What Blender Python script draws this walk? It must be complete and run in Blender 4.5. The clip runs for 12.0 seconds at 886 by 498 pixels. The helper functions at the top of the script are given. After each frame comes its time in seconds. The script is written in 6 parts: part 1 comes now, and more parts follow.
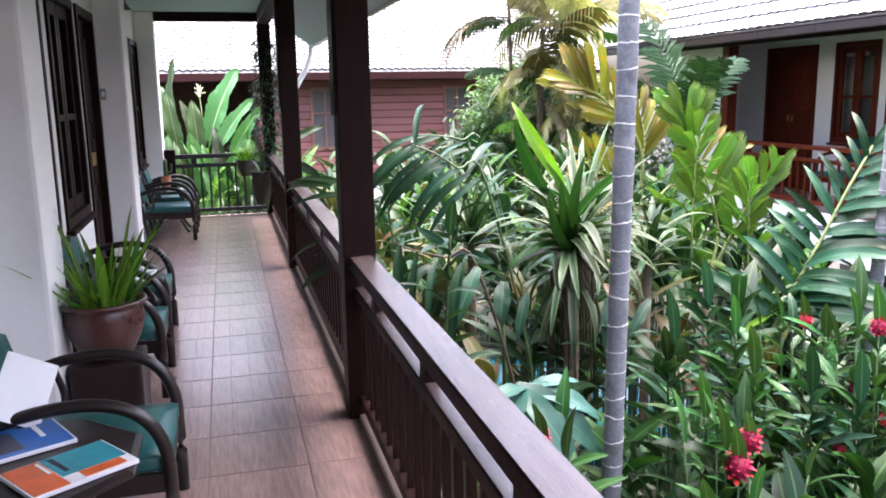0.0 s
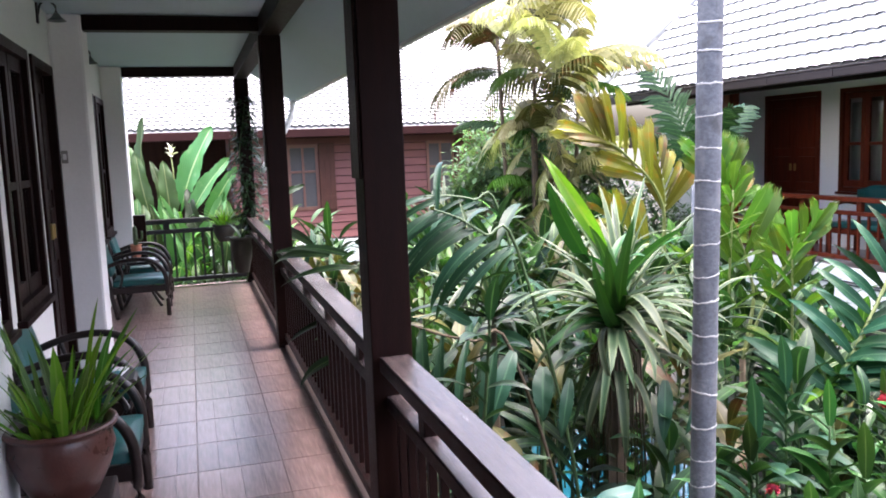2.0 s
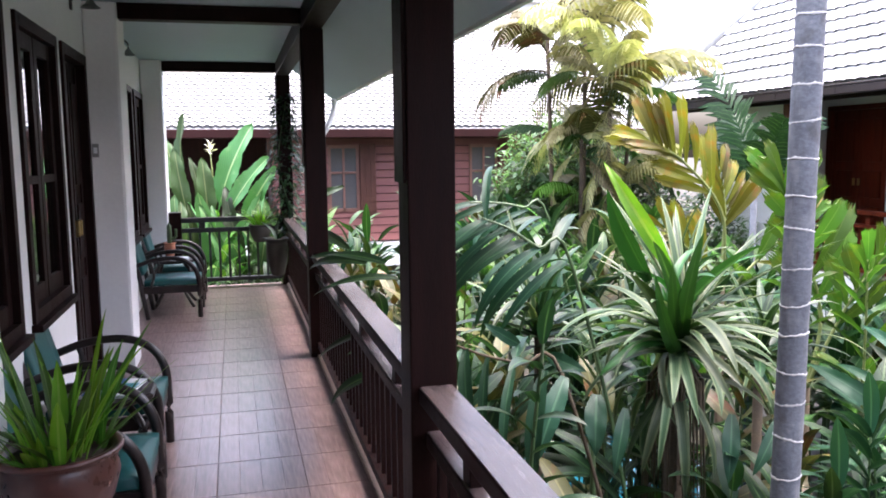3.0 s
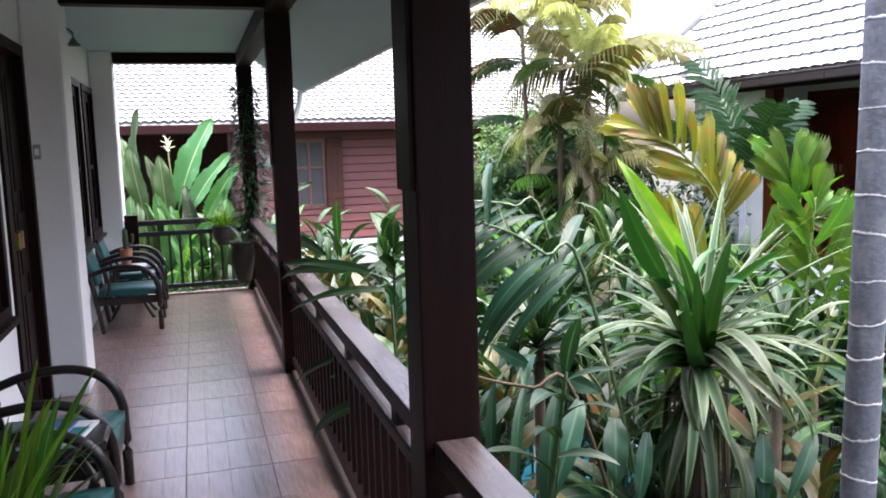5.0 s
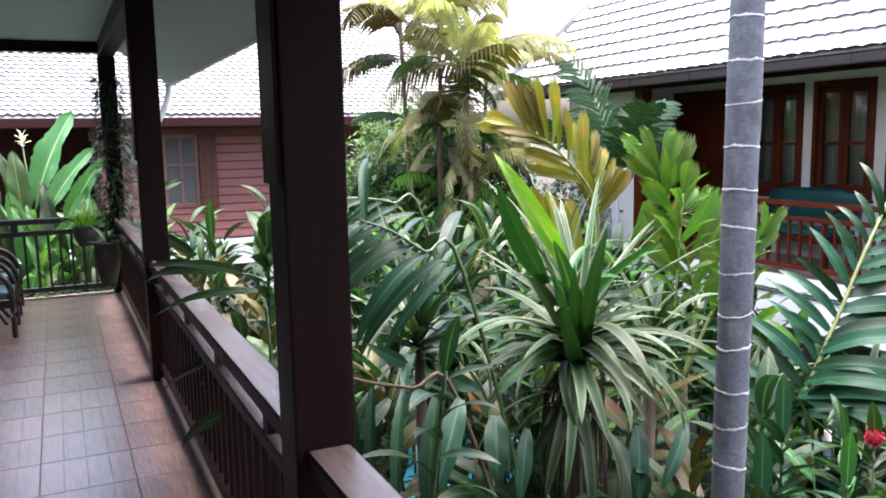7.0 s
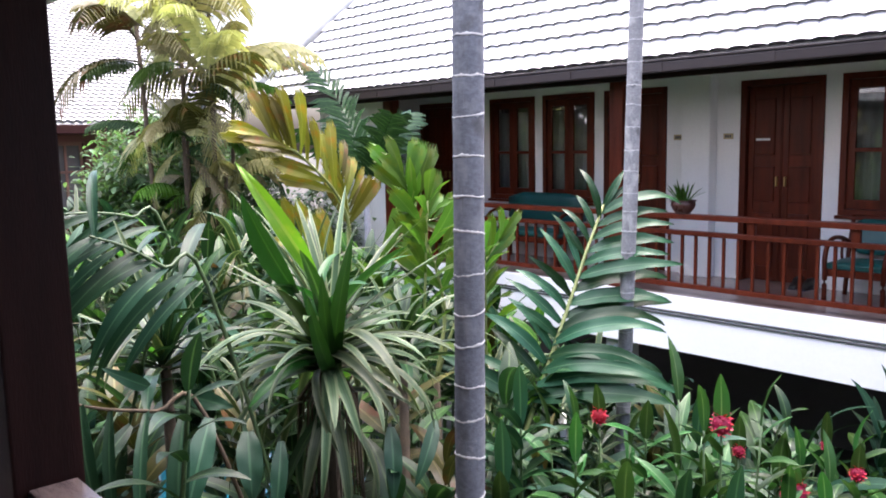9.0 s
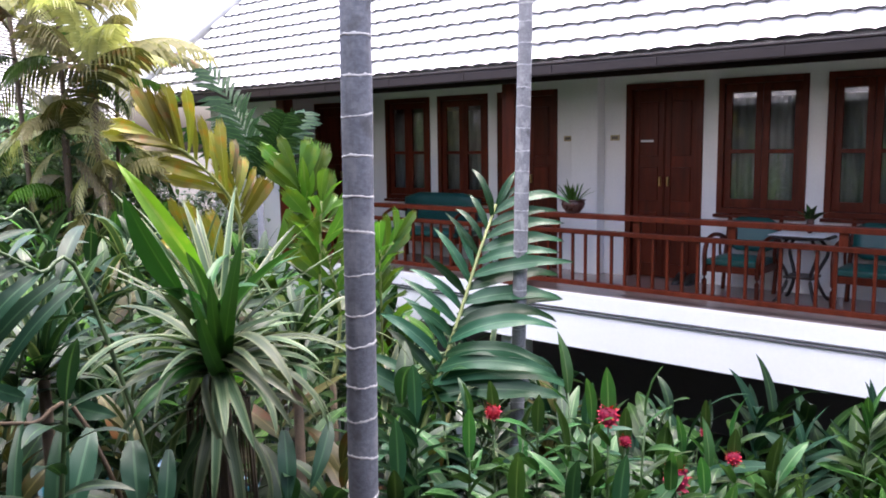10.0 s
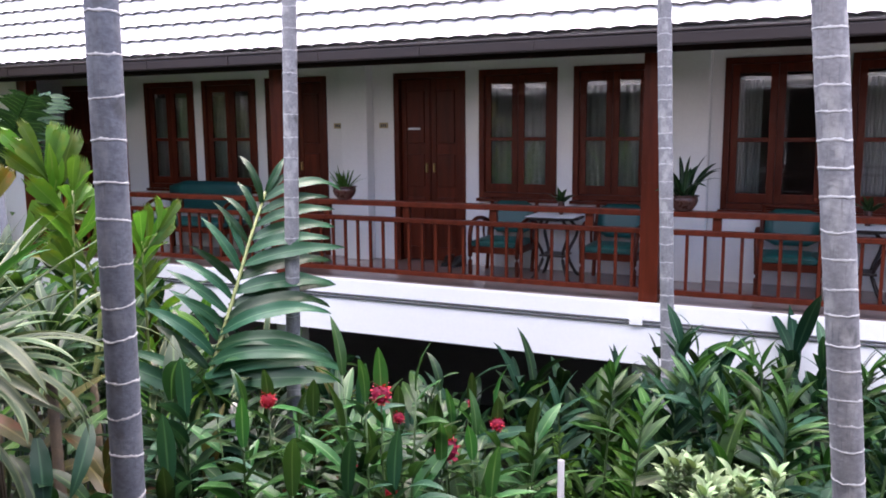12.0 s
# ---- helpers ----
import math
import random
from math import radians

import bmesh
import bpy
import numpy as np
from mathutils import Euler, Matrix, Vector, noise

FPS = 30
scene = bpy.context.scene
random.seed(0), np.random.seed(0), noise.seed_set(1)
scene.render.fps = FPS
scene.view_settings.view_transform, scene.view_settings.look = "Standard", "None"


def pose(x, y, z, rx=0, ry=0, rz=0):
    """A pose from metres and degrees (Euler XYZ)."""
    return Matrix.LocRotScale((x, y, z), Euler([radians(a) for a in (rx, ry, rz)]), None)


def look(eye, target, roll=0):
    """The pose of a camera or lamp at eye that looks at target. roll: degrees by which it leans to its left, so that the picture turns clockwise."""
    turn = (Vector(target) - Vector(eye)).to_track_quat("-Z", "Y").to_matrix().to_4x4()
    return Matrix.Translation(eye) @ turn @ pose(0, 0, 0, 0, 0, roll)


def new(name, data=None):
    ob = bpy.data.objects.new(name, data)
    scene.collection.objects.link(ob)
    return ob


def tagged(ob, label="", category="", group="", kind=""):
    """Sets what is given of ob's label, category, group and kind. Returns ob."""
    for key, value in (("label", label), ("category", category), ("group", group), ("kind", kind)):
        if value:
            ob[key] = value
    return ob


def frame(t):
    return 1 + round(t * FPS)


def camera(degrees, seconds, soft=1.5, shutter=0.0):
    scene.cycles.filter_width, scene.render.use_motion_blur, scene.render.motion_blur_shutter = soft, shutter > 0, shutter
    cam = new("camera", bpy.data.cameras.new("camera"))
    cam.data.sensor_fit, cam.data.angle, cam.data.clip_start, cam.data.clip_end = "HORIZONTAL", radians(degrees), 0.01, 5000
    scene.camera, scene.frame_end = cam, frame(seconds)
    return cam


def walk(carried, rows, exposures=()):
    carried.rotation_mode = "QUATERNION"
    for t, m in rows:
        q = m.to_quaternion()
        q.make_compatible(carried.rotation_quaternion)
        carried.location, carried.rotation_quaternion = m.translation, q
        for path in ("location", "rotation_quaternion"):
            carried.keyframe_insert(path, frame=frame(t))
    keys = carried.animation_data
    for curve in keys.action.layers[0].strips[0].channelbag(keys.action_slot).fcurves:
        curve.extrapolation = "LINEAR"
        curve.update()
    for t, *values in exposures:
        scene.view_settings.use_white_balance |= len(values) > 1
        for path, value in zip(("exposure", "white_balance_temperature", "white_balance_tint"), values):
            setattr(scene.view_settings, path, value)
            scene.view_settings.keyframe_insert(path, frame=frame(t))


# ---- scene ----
PATH = [
    (0, (0.22, -0.425, 1.495), (0.722, 1.475, 1.12), -1.0),
    (0.5, (0.207, -0.21, 1.51), (0.667, 1.708, 1.18), -2.6),
    (1, (0.235, -0.031, 1.481), (0.681, 1.892, 1.162), -1.9),
    (1.5, (0.137, 0.199, 1.52), (0.763, 2.08, 1.258), -2.6),
    (2, (0.136, 0.405, 1.507), (0.717, 2.303, 1.26), -2.1),
    (2.5, (0.206, 0.597, 1.517), (0.653, 2.533, 1.291), -1.1),
    (3, (0.198, 0.767, 1.5), (0.69, 2.691, 1.265), -0.6),
    (3.5, (0.13, 0.953, 1.498), (0.723, 2.846, 1.242), -1.6),
    (5.5, (0.213, 1.319, 1.53), (0.786, 3.218, 1.271), -1.6),
    (6, (0.223, 1.349, 1.516), (0.879, 3.219, 1.241), -1.4),
    (6.5, (0.233, 1.356, 1.507), (0.978, 3.192, 1.23), -1.1),
    (8.5, (0.268, 1.327, 1.511), (1.486, 2.893, 1.256), -1.6),
    (9, (0.275, 1.304, 1.509), (1.608, 2.773, 1.251), -1.2),
    (9.5, (0.271, 1.274, 1.509), (1.7, 2.65, 1.252), -1.0),
    (10, (0.288, 1.279, 1.508), (1.794, 2.569, 1.246), -0.9),
    (10.5, (0.29, 1.269, 1.507), (1.865, 2.473, 1.241), -1.0),
    (11, (0.294, 1.261, 1.504), (1.932, 2.377, 1.237), -0.7),
    (11.5, (0.292, 1.252, 1.504), (2.004, 2.25, 1.234), -0.4),
    (12, (0.265, 1.225, 1.497), (2.061, 2.054, 1.2), -0.5),
]
cam = camera(57.2, 12.0, soft=1.8)
walk(cam, [(t, look(e, g, r)) for t, e, g, r in PATH],
     exposures=[(0, 3.34, 6000, 17), (3, 3.10, 5970, 17),(6,2.96,5930,13),(8.5,2.8,5980,17),(12,2.6,6050,22)])

# ---- world and light ----
world = bpy.data.worlds.new("sky")
scene.world = world
world.use_nodes = True
wn = world.node_tree
sky = wn.nodes.new("ShaderNodeTexSky")
sky.sky_type = "NISHITA"
sky.sun_disc = False
sky.sun_elevation = radians(70)
sky.sun_rotation = radians(85)
sky.air_density, sky.dust_density, sky.ozone_density = 0.8, 8.0, 0.3
wn.links.new(sky.outputs[0], wn.nodes["Background"].inputs[0])
wn.nodes["Background"].inputs[1].default_value = 0.15
sun = new("sun", bpy.data.lights.new("sun", "SUN"))
sun.data.energy, sun.data.angle, sun.data.color = 1.4, radians(75), (1.0, 0.96, 0.90)
sun.matrix_world = look((-7, 1.5, 26), (0, 0, 0))

# ---- materials ----


class Mat:
    """Small helper around a node material."""

    def __init__(self, name):
        self.m = bpy.data.materials.new(name)
        self.m.use_nodes = True
        self.t = self.m.node_tree
        self.b = self.t.nodes["Principled BSDF"]
        self.out = self.t.nodes["Material Output"]

    def node(self, kind, **inputs):
        n = self.t.nodes.new(kind)
        for k, v in inputs.items():
            n.inputs[k.replace("_", " ")].default_value = v
        return n

    def link(self, a, b):
        self.t.links.new(a, b)

    def noise(self, scale, detail=4.0, coords="Object", stretch=None):
        c = self.node("ShaderNodeTexCoord")
        src = c.outputs[coords]
        if stretch:
            mp = self.node("ShaderNodeMapping")
            mp.inputs["Scale"].default_value = stretch
            self.link(src, mp.inputs[0])
            src = mp.outputs[0]
        n = self.node("ShaderNodeTexNoise", Scale=scale, Detail=detail)
        self.link(src, n.inputs["Vector"])
        return n.outputs["Fac"]

    def ramp(self, fac, stops):
        r = self.node("ShaderNodeValToRGB")
        e = r.color_ramp.elements
        while len(e) < len(stops):
            e.new(0.5)
        for el, (p, c) in zip(e, stops):
            el.position, el.color = p, (*c, 1)
        self.link(fac, r.inputs[0])
        return r.outputs[0]

    def mix(self, fac, a, b, mode="MIX"):
        n = self.t.nodes.new("ShaderNodeMix")
        n.data_type, n.blend_type = "RGBA", mode
        for sock, v in ((n.inputs[0], fac), (n.inputs[6], a), (n.inputs[7], b)):
            if isinstance(v, (int, float)):
                sock.default_value = v
            elif isinstance(v, tuple):
                sock.default_value = (*v, 1)
            else:
                self.link(v, sock)
        return n.outputs[2]

    def bump(self, height, strength=0.3, distance=0.01):
        n = self.node("ShaderNodeBump", Strength=strength, Distance=distance)
        self.link(height, n.inputs["Height"])
        self.link(n.outputs[0], self.b.inputs["Normal"])

    def vary(self, color, amount):
        """Object-random brightness."""
        info = self.node("ShaderNodeObjectInfo")
        r = self.node("ShaderNodeMapRange")
        r.inputs["To Min"].default_value, r.inputs["To Max"].default_value = 1 - amount, 1 + amount
        self.link(info.outputs["Random"], r.inputs["Value"])
        h = self.node("ShaderNodeHueSaturation")
        self.link(r.outputs[0], h.inputs["Value"])
        self.link(color, h.inputs["Color"])
        return h.outputs[0]


def surface(name, stops, scale=3.0, rough=0.6, fine=60.0, bump=0.15, stretch=None, metal=0.0, vary=0.0, rough_vary=0.15, spec=0.5):
    """Two scales of mottling, a fine relief and uneven gloss."""
    k = Mat(name)
    big = k.noise(scale, 5, stretch=stretch)
    small = k.noise(fine, 3, stretch=stretch)
    both = k.mix(0.35, big, small)
    col = k.ramp(both, stops)
    if vary:
        col = k.vary(col, vary)
    k.link(col, k.b.inputs["Base Color"])
    r = k.node("ShaderNodeMapRange")
    r.inputs["To Min"].default_value, r.inputs["To Max"].default_value = max(0.02, rough - rough_vary), min(1, rough + rough_vary)
    k.link(both, r.inputs["Value"])
    k.link(r.outputs[0], k.b.inputs["Roughness"])
    k.b.inputs["Metallic"].default_value = metal
    k.b.inputs["Specular IOR Level"].default_value = spec
    if bump:
        k.bump(small, bump, 0.004)
    return k.m


def around(c, d=0.25):
    return [(0.25, tuple(v * (1 - d) for v in c)), (0.75, tuple(min(1, v * (1 + d)) for v in c))]


PLASTER = surface("white_plaster", [(0.2, (0.72, 0.72, 0.715)), (0.8, (0.86, 0.86, 0.855))], 1.2, 0.7, 40, 0.2)
FASCIA = surface("white_painted_concrete", [(0.2, (0.82, 0.815, 0.80)), (0.8, (0.91, 0.905, 0.89))], 0.8, 0.5, 30, 0.1)
CEIL = surface("painted_ceiling_board", [(0.2, (0.36, 0.47, 0.53)), (0.8, (0.46, 0.57, 0.63))], 1.0, 0.6, 30, 0.05)
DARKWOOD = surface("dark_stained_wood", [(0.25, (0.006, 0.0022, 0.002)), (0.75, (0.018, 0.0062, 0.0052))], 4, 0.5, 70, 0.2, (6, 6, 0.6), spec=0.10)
# rail tops: wood colour lightened to carry the sky's reflection
RAIL_SHEEN = surface("sky_paled_rail_wood", [(0.25, (0.076, 0.056, 0.053)), (0.75, (0.14, 0.110, 0.106))], 5, 0.22, 80, 0.25, (8, 0.7, 8), spec=0.7)
REDWOOD = surface("reddish_varnished_wood", [(0.2, (0.036, 0.0062, 0.0030)), (0.8, (0.130, 0.0235, 0.0090))], 3, 0.38, 60, 0.2, (6, 6, 0.7), vary=0.15, spec=0.18)
HOUSE_TRIM = surface("dark_red_painted_trim", around((0.030, 0.009, 0.008), 0.25), 3, 0.6, 40, 0.1, spec=0.15)
# brown boards with the porch's shadow darkened into the base colour
PORCHWOOD = surface("shaded_brown_porch_boards", around((0.028, 0.013, 0.010), 0.35), 3, 0.7, 40, 0.2, (6, 6, 0.7), spec=0.1)
SHUTTERWOOD = surface("brown_shutter_boards", around((0.095, 0.040, 0.028), 0.25), 4, 0.6, 40, 0.2, (6, 6, 0.7), spec=0.2)
SIDING = surface("rose_brown_board_siding", [(0.2, (0.17, 0.058, 0.05)), (0.8, (0.27, 0.10, 0.085))], 2, 0.6, 50, 0.2, (0.8, 6, 6), vary=0.12)
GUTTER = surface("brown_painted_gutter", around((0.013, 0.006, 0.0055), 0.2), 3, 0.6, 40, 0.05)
CHAIRWOOD = surface("black_brown_lacquered_wood", around((0.018, 0.012, 0.011), 0.4), 6, 0.34, 60, 0.1, spec=0.4)
TEAL = surface("teal_vinyl_cushion", around((0.009, 0.085, 0.082), 0.25), 5, 0.42, 120, 0.15)
CLAY = surface("glazed_brown_clay", [(0.2, (0.03, 0.012, 0.010)), (0.8, (0.10, 0.036, 0.028))], 7, 0.3, 40, 0.3)
SOIL = surface("soil", around((0.04, 0.028, 0.018), 0.5), 20, 0.95, 90, 0.8)
GROUND = surface("leaf_litter_ground", [(0.2, (0.012, 0.010, 0.007)), (0.8, (0.038, 0.034, 0.02))], 1.5, 0.95, 25, 0.9)
# grey with the dimness of rooms and undersides put into its colour
SHADE_WALL = surface("shade_darkened_wall", around((0.10, 0.09, 0.085), 0.2), 2, 0.8, 20, 0.0)
CURTAIN = surface("white_curtain_cloth", around((0.34, 0.36, 0.35), 0.12), 4, 0.9, 120, 0.2)
PAPER = surface("white_paper", around((0.75, 0.76, 0.78), 0.06), 3, 0.6, 60, 0.02)
BRASS = surface("brass", around((0.45, 0.32, 0.13), 0.2), 8, 0.35, 60, 0.0, metal=1.0)
BLACKMETAL = surface("black_iron", around((0.02, 0.02, 0.022), 0.3), 8, 0.5, 60, 0.1)
ROOFTILE = surface("pale_glazed_roof_tile", [(0.2, (0.43, 0.428, 0.435)), (0.8, (0.60, 0.598, 0.605))], 2, 0.5, 30, 0.15, vary=0.06)
# dark grey for the risers: the shadow line under each course, put into colour
EDGE_SHADE = surface("tile_edge_shade", around((0.125, 0.122, 0.122), 0.4), 9, 0.85, 40, 0.3)
SHINGLE = surface("pale_grey_roof_shingle", [(0.2, (0.20, 0.197, 0.195)), (0.8, (0.36, 0.355, 0.35))], 2.2, 0.75, 30, 0.3, vary=0.1)
GROUT = surface("dark_grout", around((0.17, 0.12, 0.11), 0.3), 6, 0.9, 50, 0.2)
FIBRE = surface("brown_dead_fibre", [(0.2, (0.028, 0.020, 0.012)), (0.8, (0.11, 0.078, 0.046))], 10, 0.9, 60, 0.5)


def glass(name):
    k = Mat(name)
    k.b.inputs["Base Color"].default_value = (0.9, 0.93, 0.93, 1)
    k.b.inputs["Roughness"].default_value = 0.02
    k.b.inputs["Transmission Weight"].default_value = 1.0
    k.b.inputs["IOR"].default_value = 1.5
    k.b.inputs["Coat Weight"].default_value = 0.25
    k.b.inputs["Coat Roughness"].default_value = 0.02
    k.bump(k.noise(1.7, 2), 0.02, 0.01)
    return k.m


GLASS = glass("window_glass")


def tile_material():
    """Glazed wood-look floor tile: plank streaks and a soft gloss."""
    k = Mat("brown_glazed_floor_tile")
    grain = k.noise(7, 6, stretch=(9, 0.9, 1))
    wide = k.noise(1.1, 3)
    col = k.ramp(grain, [(0.25, (0.145, 0.095, 0.088)), (0.55, (0.25, 0.172, 0.160)), (0.8, (0.36, 0.257, 0.242))])
    col = k.mix(k.ramp(wide, [(0.35, (0.0, 0.0, 0.0)), (0.7, (0.5, 0.5, 0.5))]), col, (0.46, 0.35, 0.325))
    k.link(k.vary(col, 0.12), k.b.inputs["Base Color"])
    r = k.node("ShaderNodeMapRange")
    r.inputs["To Min"].default_value, r.inputs["To Max"].default_value = 0.20, 0.30
    k.link(k.mix(0.5, grain, wide), r.inputs["Value"])
    k.link(r.outputs[0], k.b.inputs["Roughness"])
    k.b.inputs["Specular IOR Level"].default_value = 0.9
    k.b.inputs["Coat Weight"].default_value = 0.45
    k.b.inputs["Coat Roughness"].default_value = 0.28
    k.bump(wide, 0.02, 0.002)
    return k.m


TILE = tile_material()


def leaf_material(name, base, tip, rib, rib_width=0.10, stripe=None, stripe_from=0.55, gloss=0.38, glow=0.20, hue=0.12, spots=None, island=False, spec=0.27):
    """Leaf blade: lighter midrib, side veins, optional pale margins, thin enough to pass light."""
    k = Mat(name)
    uv = k.node("ShaderNodeUVMap")
    sep = k.node("ShaderNodeSeparateXYZ")
    k.link(uv.outputs[0], sep.inputs[0])
    u, v = sep.outputs[0], sep.outputs[1]

    def calc(op, a, b=0.0):
        n = k.node("ShaderNodeMath")
        n.operation = op
        for s, w in zip(n.inputs, (a, b)):
            if isinstance(w, (int, float)):
                s.default_value = w
            else:
                k.link(w, s)
        return n.outputs[0]

    across = calc("ABSOLUTE", calc("SUBTRACT", calc("MULTIPLY", u, 2.0), 1.0))
    blot = k.noise(9, 4)
    col = k.mix(calc("ADD", calc("MULTIPLY", v, 0.6), calc("MULTIPLY", blot, 0.4)), base, tip)
    wave = k.node("ShaderNodeTexWave", Scale=1.0, Distortion=0.6)
    vec = k.node("ShaderNodeCombineXYZ")
    k.link(calc("ADD", calc("MULTIPLY", v, 9.0), calc("MULTIPLY", across, -2.0)), vec.inputs[0])
    k.link(vec.outputs[0], wave.inputs["Vector"])
    col = k.mix(calc("MULTIPLY", wave.outputs["Fac"], 0.07), col, rib)
    if spots:
        col = k.mix(k.ramp(k.noise(5, 3), [(0.56, (0, 0, 0)), (0.66, (1, 1, 1))]), col, spots)
    if stripe:
        edge = calc("GREATER_THAN", calc("ADD", across, calc("MULTIPLY", k.noise(6, 2), 0.25)), stripe_from + 0.12)
        col = k.mix(edge, col, stripe)
    mid = calc("LESS_THAN", across, rib_width)
    col = k.mix(calc("MULTIPLY", mid, 0.75), col, rib)
    info = k.node("ShaderNodeNewGeometry" if island else "ShaderNodeObjectInfo")
    random_out = info.outputs["Random Per Island" if island else "Random"]
    hsv = k.node("ShaderNodeHueSaturation")
    for sock, lo, hi in (("Hue", 0.5 - hue * 0.18, 0.5 + hue * 0.10), ("Value", 1 - hue * 3.2, 1 + hue * 2.6)):
        m = k.node("ShaderNodeMapRange")
        m.inputs["To Min"].default_value, m.inputs["To Max"].default_value = lo, hi
        k.link(random_out, m.inputs["Value"])
        k.link(m.outputs[0], hsv.inputs[sock])
    k.link(col, hsv.inputs["Color"])
    k.link(hsv.outputs[0], k.b.inputs["Base Color"])
    k.b.inputs["Roughness"].default_value = gloss
    k.b.inputs["Specular IOR Level"].default_value = spec
    k.bump(wave.outputs["Fac"], 0.12, 0.003)
    tr = k.node("ShaderNodeBsdfTranslucent")
    k.link(k.mix(1.0, hsv.outputs[0], (0.9, 1.0, 0.5), "MULTIPLY"), tr.inputs[0])
    mx = k.node("ShaderNodeMixShader")
    mx.inputs[0].default_value = glow
    k.link(k.b.outputs[0], mx.inputs[1])
    k.link(tr.outputs[0], mx.inputs[2])
    k.link(mx.outputs[0], k.out.inputs[0])
    return k.m


L_DARK = leaf_material("dark_green_leaf", (0.006048, 0.02419, 0.01008), (0.01277, 0.04032, 0.01411), (0.072, 0.136, 0.048))
L_BLUE = leaf_material("blue_green_leaf", (0.008, 0.034, 0.019), (0.019, 0.056, 0.031), (0.05, 0.11, 0.06), gloss=0.40, spec=0.22)
L_MID = leaf_material("mid_green_leaf", (0.009, 0.037, 0.008), (0.024, 0.07, 0.011), (0.09, 0.17, 0.05), hue=0.15)
L_GINGER = leaf_material("ribbed_ginger_leaf", (0.011, 0.048, 0.012), (0.030, 0.085, 0.020), (0.11, 0.18, 0.075), 0.07, gloss=0.34, glow=0.25, hue=0.2)
L_CANE = leaf_material("blue_green_cane_leaf", (0.010, 0.044, 0.022), (0.024, 0.075, 0.036), (0.07, 0.14, 0.07), 0.06, gloss=0.36, hue=0.2, spec=0.24)
L_LIME = leaf_material("lime_green_leaf", (0.055, 0.20, 0.014), (0.17, 0.36, 0.018), (0.22, 0.36, 0.06), 0.16, glow=0.4, spots=(0.18, 0.31, 0.025))
L_STRIPE = leaf_material("cream_margin_leaf", (0.018, 0.05, 0.018), (0.04, 0.074, 0.03), (0.026, 0.06, 0.026), 0.05, (0.135, 0.17, 0.08), 0.66)
L_PALE = leaf_material("pale_striped_leaf", (0.031, 0.062, 0.030), (0.060, 0.100, 0.050), (0.030, 0.056, 0.027), 0.08, (0.118, 0.155, 0.083), 0.56, hue=0.16, spec=0.2)
L_DEEP = leaf_material("glossy_green_leaf", (0.012, 0.065, 0.012), (0.022, 0.10, 0.016), (0.05, 0.15, 0.03), 0.06, gloss=0.3)
L_GOLD = leaf_material("golden_olive_leaf", (0.075, 0.09, 0.010), (0.15, 0.135, 0.014), (0.20, 0.20, 0.05), 0.05, glow=0.35, hue=0.16, spots=(0.20, 0.105, 0.008))
L_PALM = leaf_material("yellow_green_palm_leaflet", (0.15, 0.17, 0.07), (0.44, 0.41, 0.20), (0.36, 0.35, 0.19), glow=0.42, hue=0.20)
L_FRESH = leaf_material("fresh_green_leaf", (0.03, 0.105, 0.014), (0.065, 0.165, 0.02), (0.16, 0.29, 0.08), glow=0.4)
L_BANANA = leaf_material("banana_leaf", (0.030, 0.100, 0.030), (0.072, 0.155, 0.058), (0.28, 0.35, 0.18), 0.06, gloss=0.35, glow=0.22, hue=0.26, spots=(0.11, 0.17, 0.08))
L_OLIVE = leaf_material("olive_bronze_leaf", (0.03024, 0.04301, 0.01008), (0.07392, 0.06384, 0.01613), (0.144, 0.136, 0.048), spots=(0.104, 0.048, 0.016))
L_RAG = leaf_material("ragged_green_palm_leaflet", (0.03, 0.085, 0.012), (0.07, 0.15, 0.018), (0.12, 0.2, 0.05), 0.05, glow=0.35, spots=(0.10, 0.14, 0.012))
L_TEAL = leaf_material("pale_teal_leaf", (0.020, 0.070, 0.055), (0.042, 0.115, 0.092), (0.09, 0.18, 0.13), 0.04, gloss=0.4)
L_CREAM = leaf_material("cream_green_bract", (0.09, 0.165, 0.07), (0.22, 0.30, 0.16), (0.24, 0.30, 0.17))
L_RED = leaf_material("red_flower_bract", (0.27, 0.010, 0.024), (0.43, 0.030, 0.055), (0.36, 0.02, 0.04), gloss=0.5, glow=0.2)
L_WHITE = leaf_material("white_flower_petal", (0.65, 0.62, 0.52), (0.78, 0.76, 0.68), (0.7, 0.68, 0.55), glow=0.3)
I_DARK = leaf_material("dark_green_foliage", (0.006048, 0.02419, 0.01008), (0.01277, 0.04032, 0.01411), (0.072, 0.136, 0.048), island=True)
I_MID = leaf_material("mid_green_foliage", (0.009, 0.037, 0.008), (0.024, 0.07, 0.011), (0.09, 0.17, 0.05), hue=0.15, island=True)
I_BLUE = leaf_material("blue_green_foliage", (0.006, 0.027, 0.015), (0.015, 0.046, 0.025), (0.04, 0.09, 0.05), gloss=0.50, spec=0.12, island=True)
I_FRESH = leaf_material("fresh_green_foliage", (0.03, 0.105, 0.014), (0.065, 0.165, 0.02), (0.16, 0.29, 0.08), glow=0.4, island=True)
I_STRIPE = leaf_material("cream_margin_foliage", (0.018, 0.05, 0.018), (0.04, 0.074, 0.03), (0.026, 0.06, 0.026), 0.05, (0.135, 0.17, 0.08), 0.66, island=True)
I_OLIVE = leaf_material("olive_foliage", (0.03024, 0.04301, 0.01008), (0.07392, 0.06384, 0.01613), (0.144, 0.136, 0.048), spots=(0.104, 0.048, 0.016), island=True)
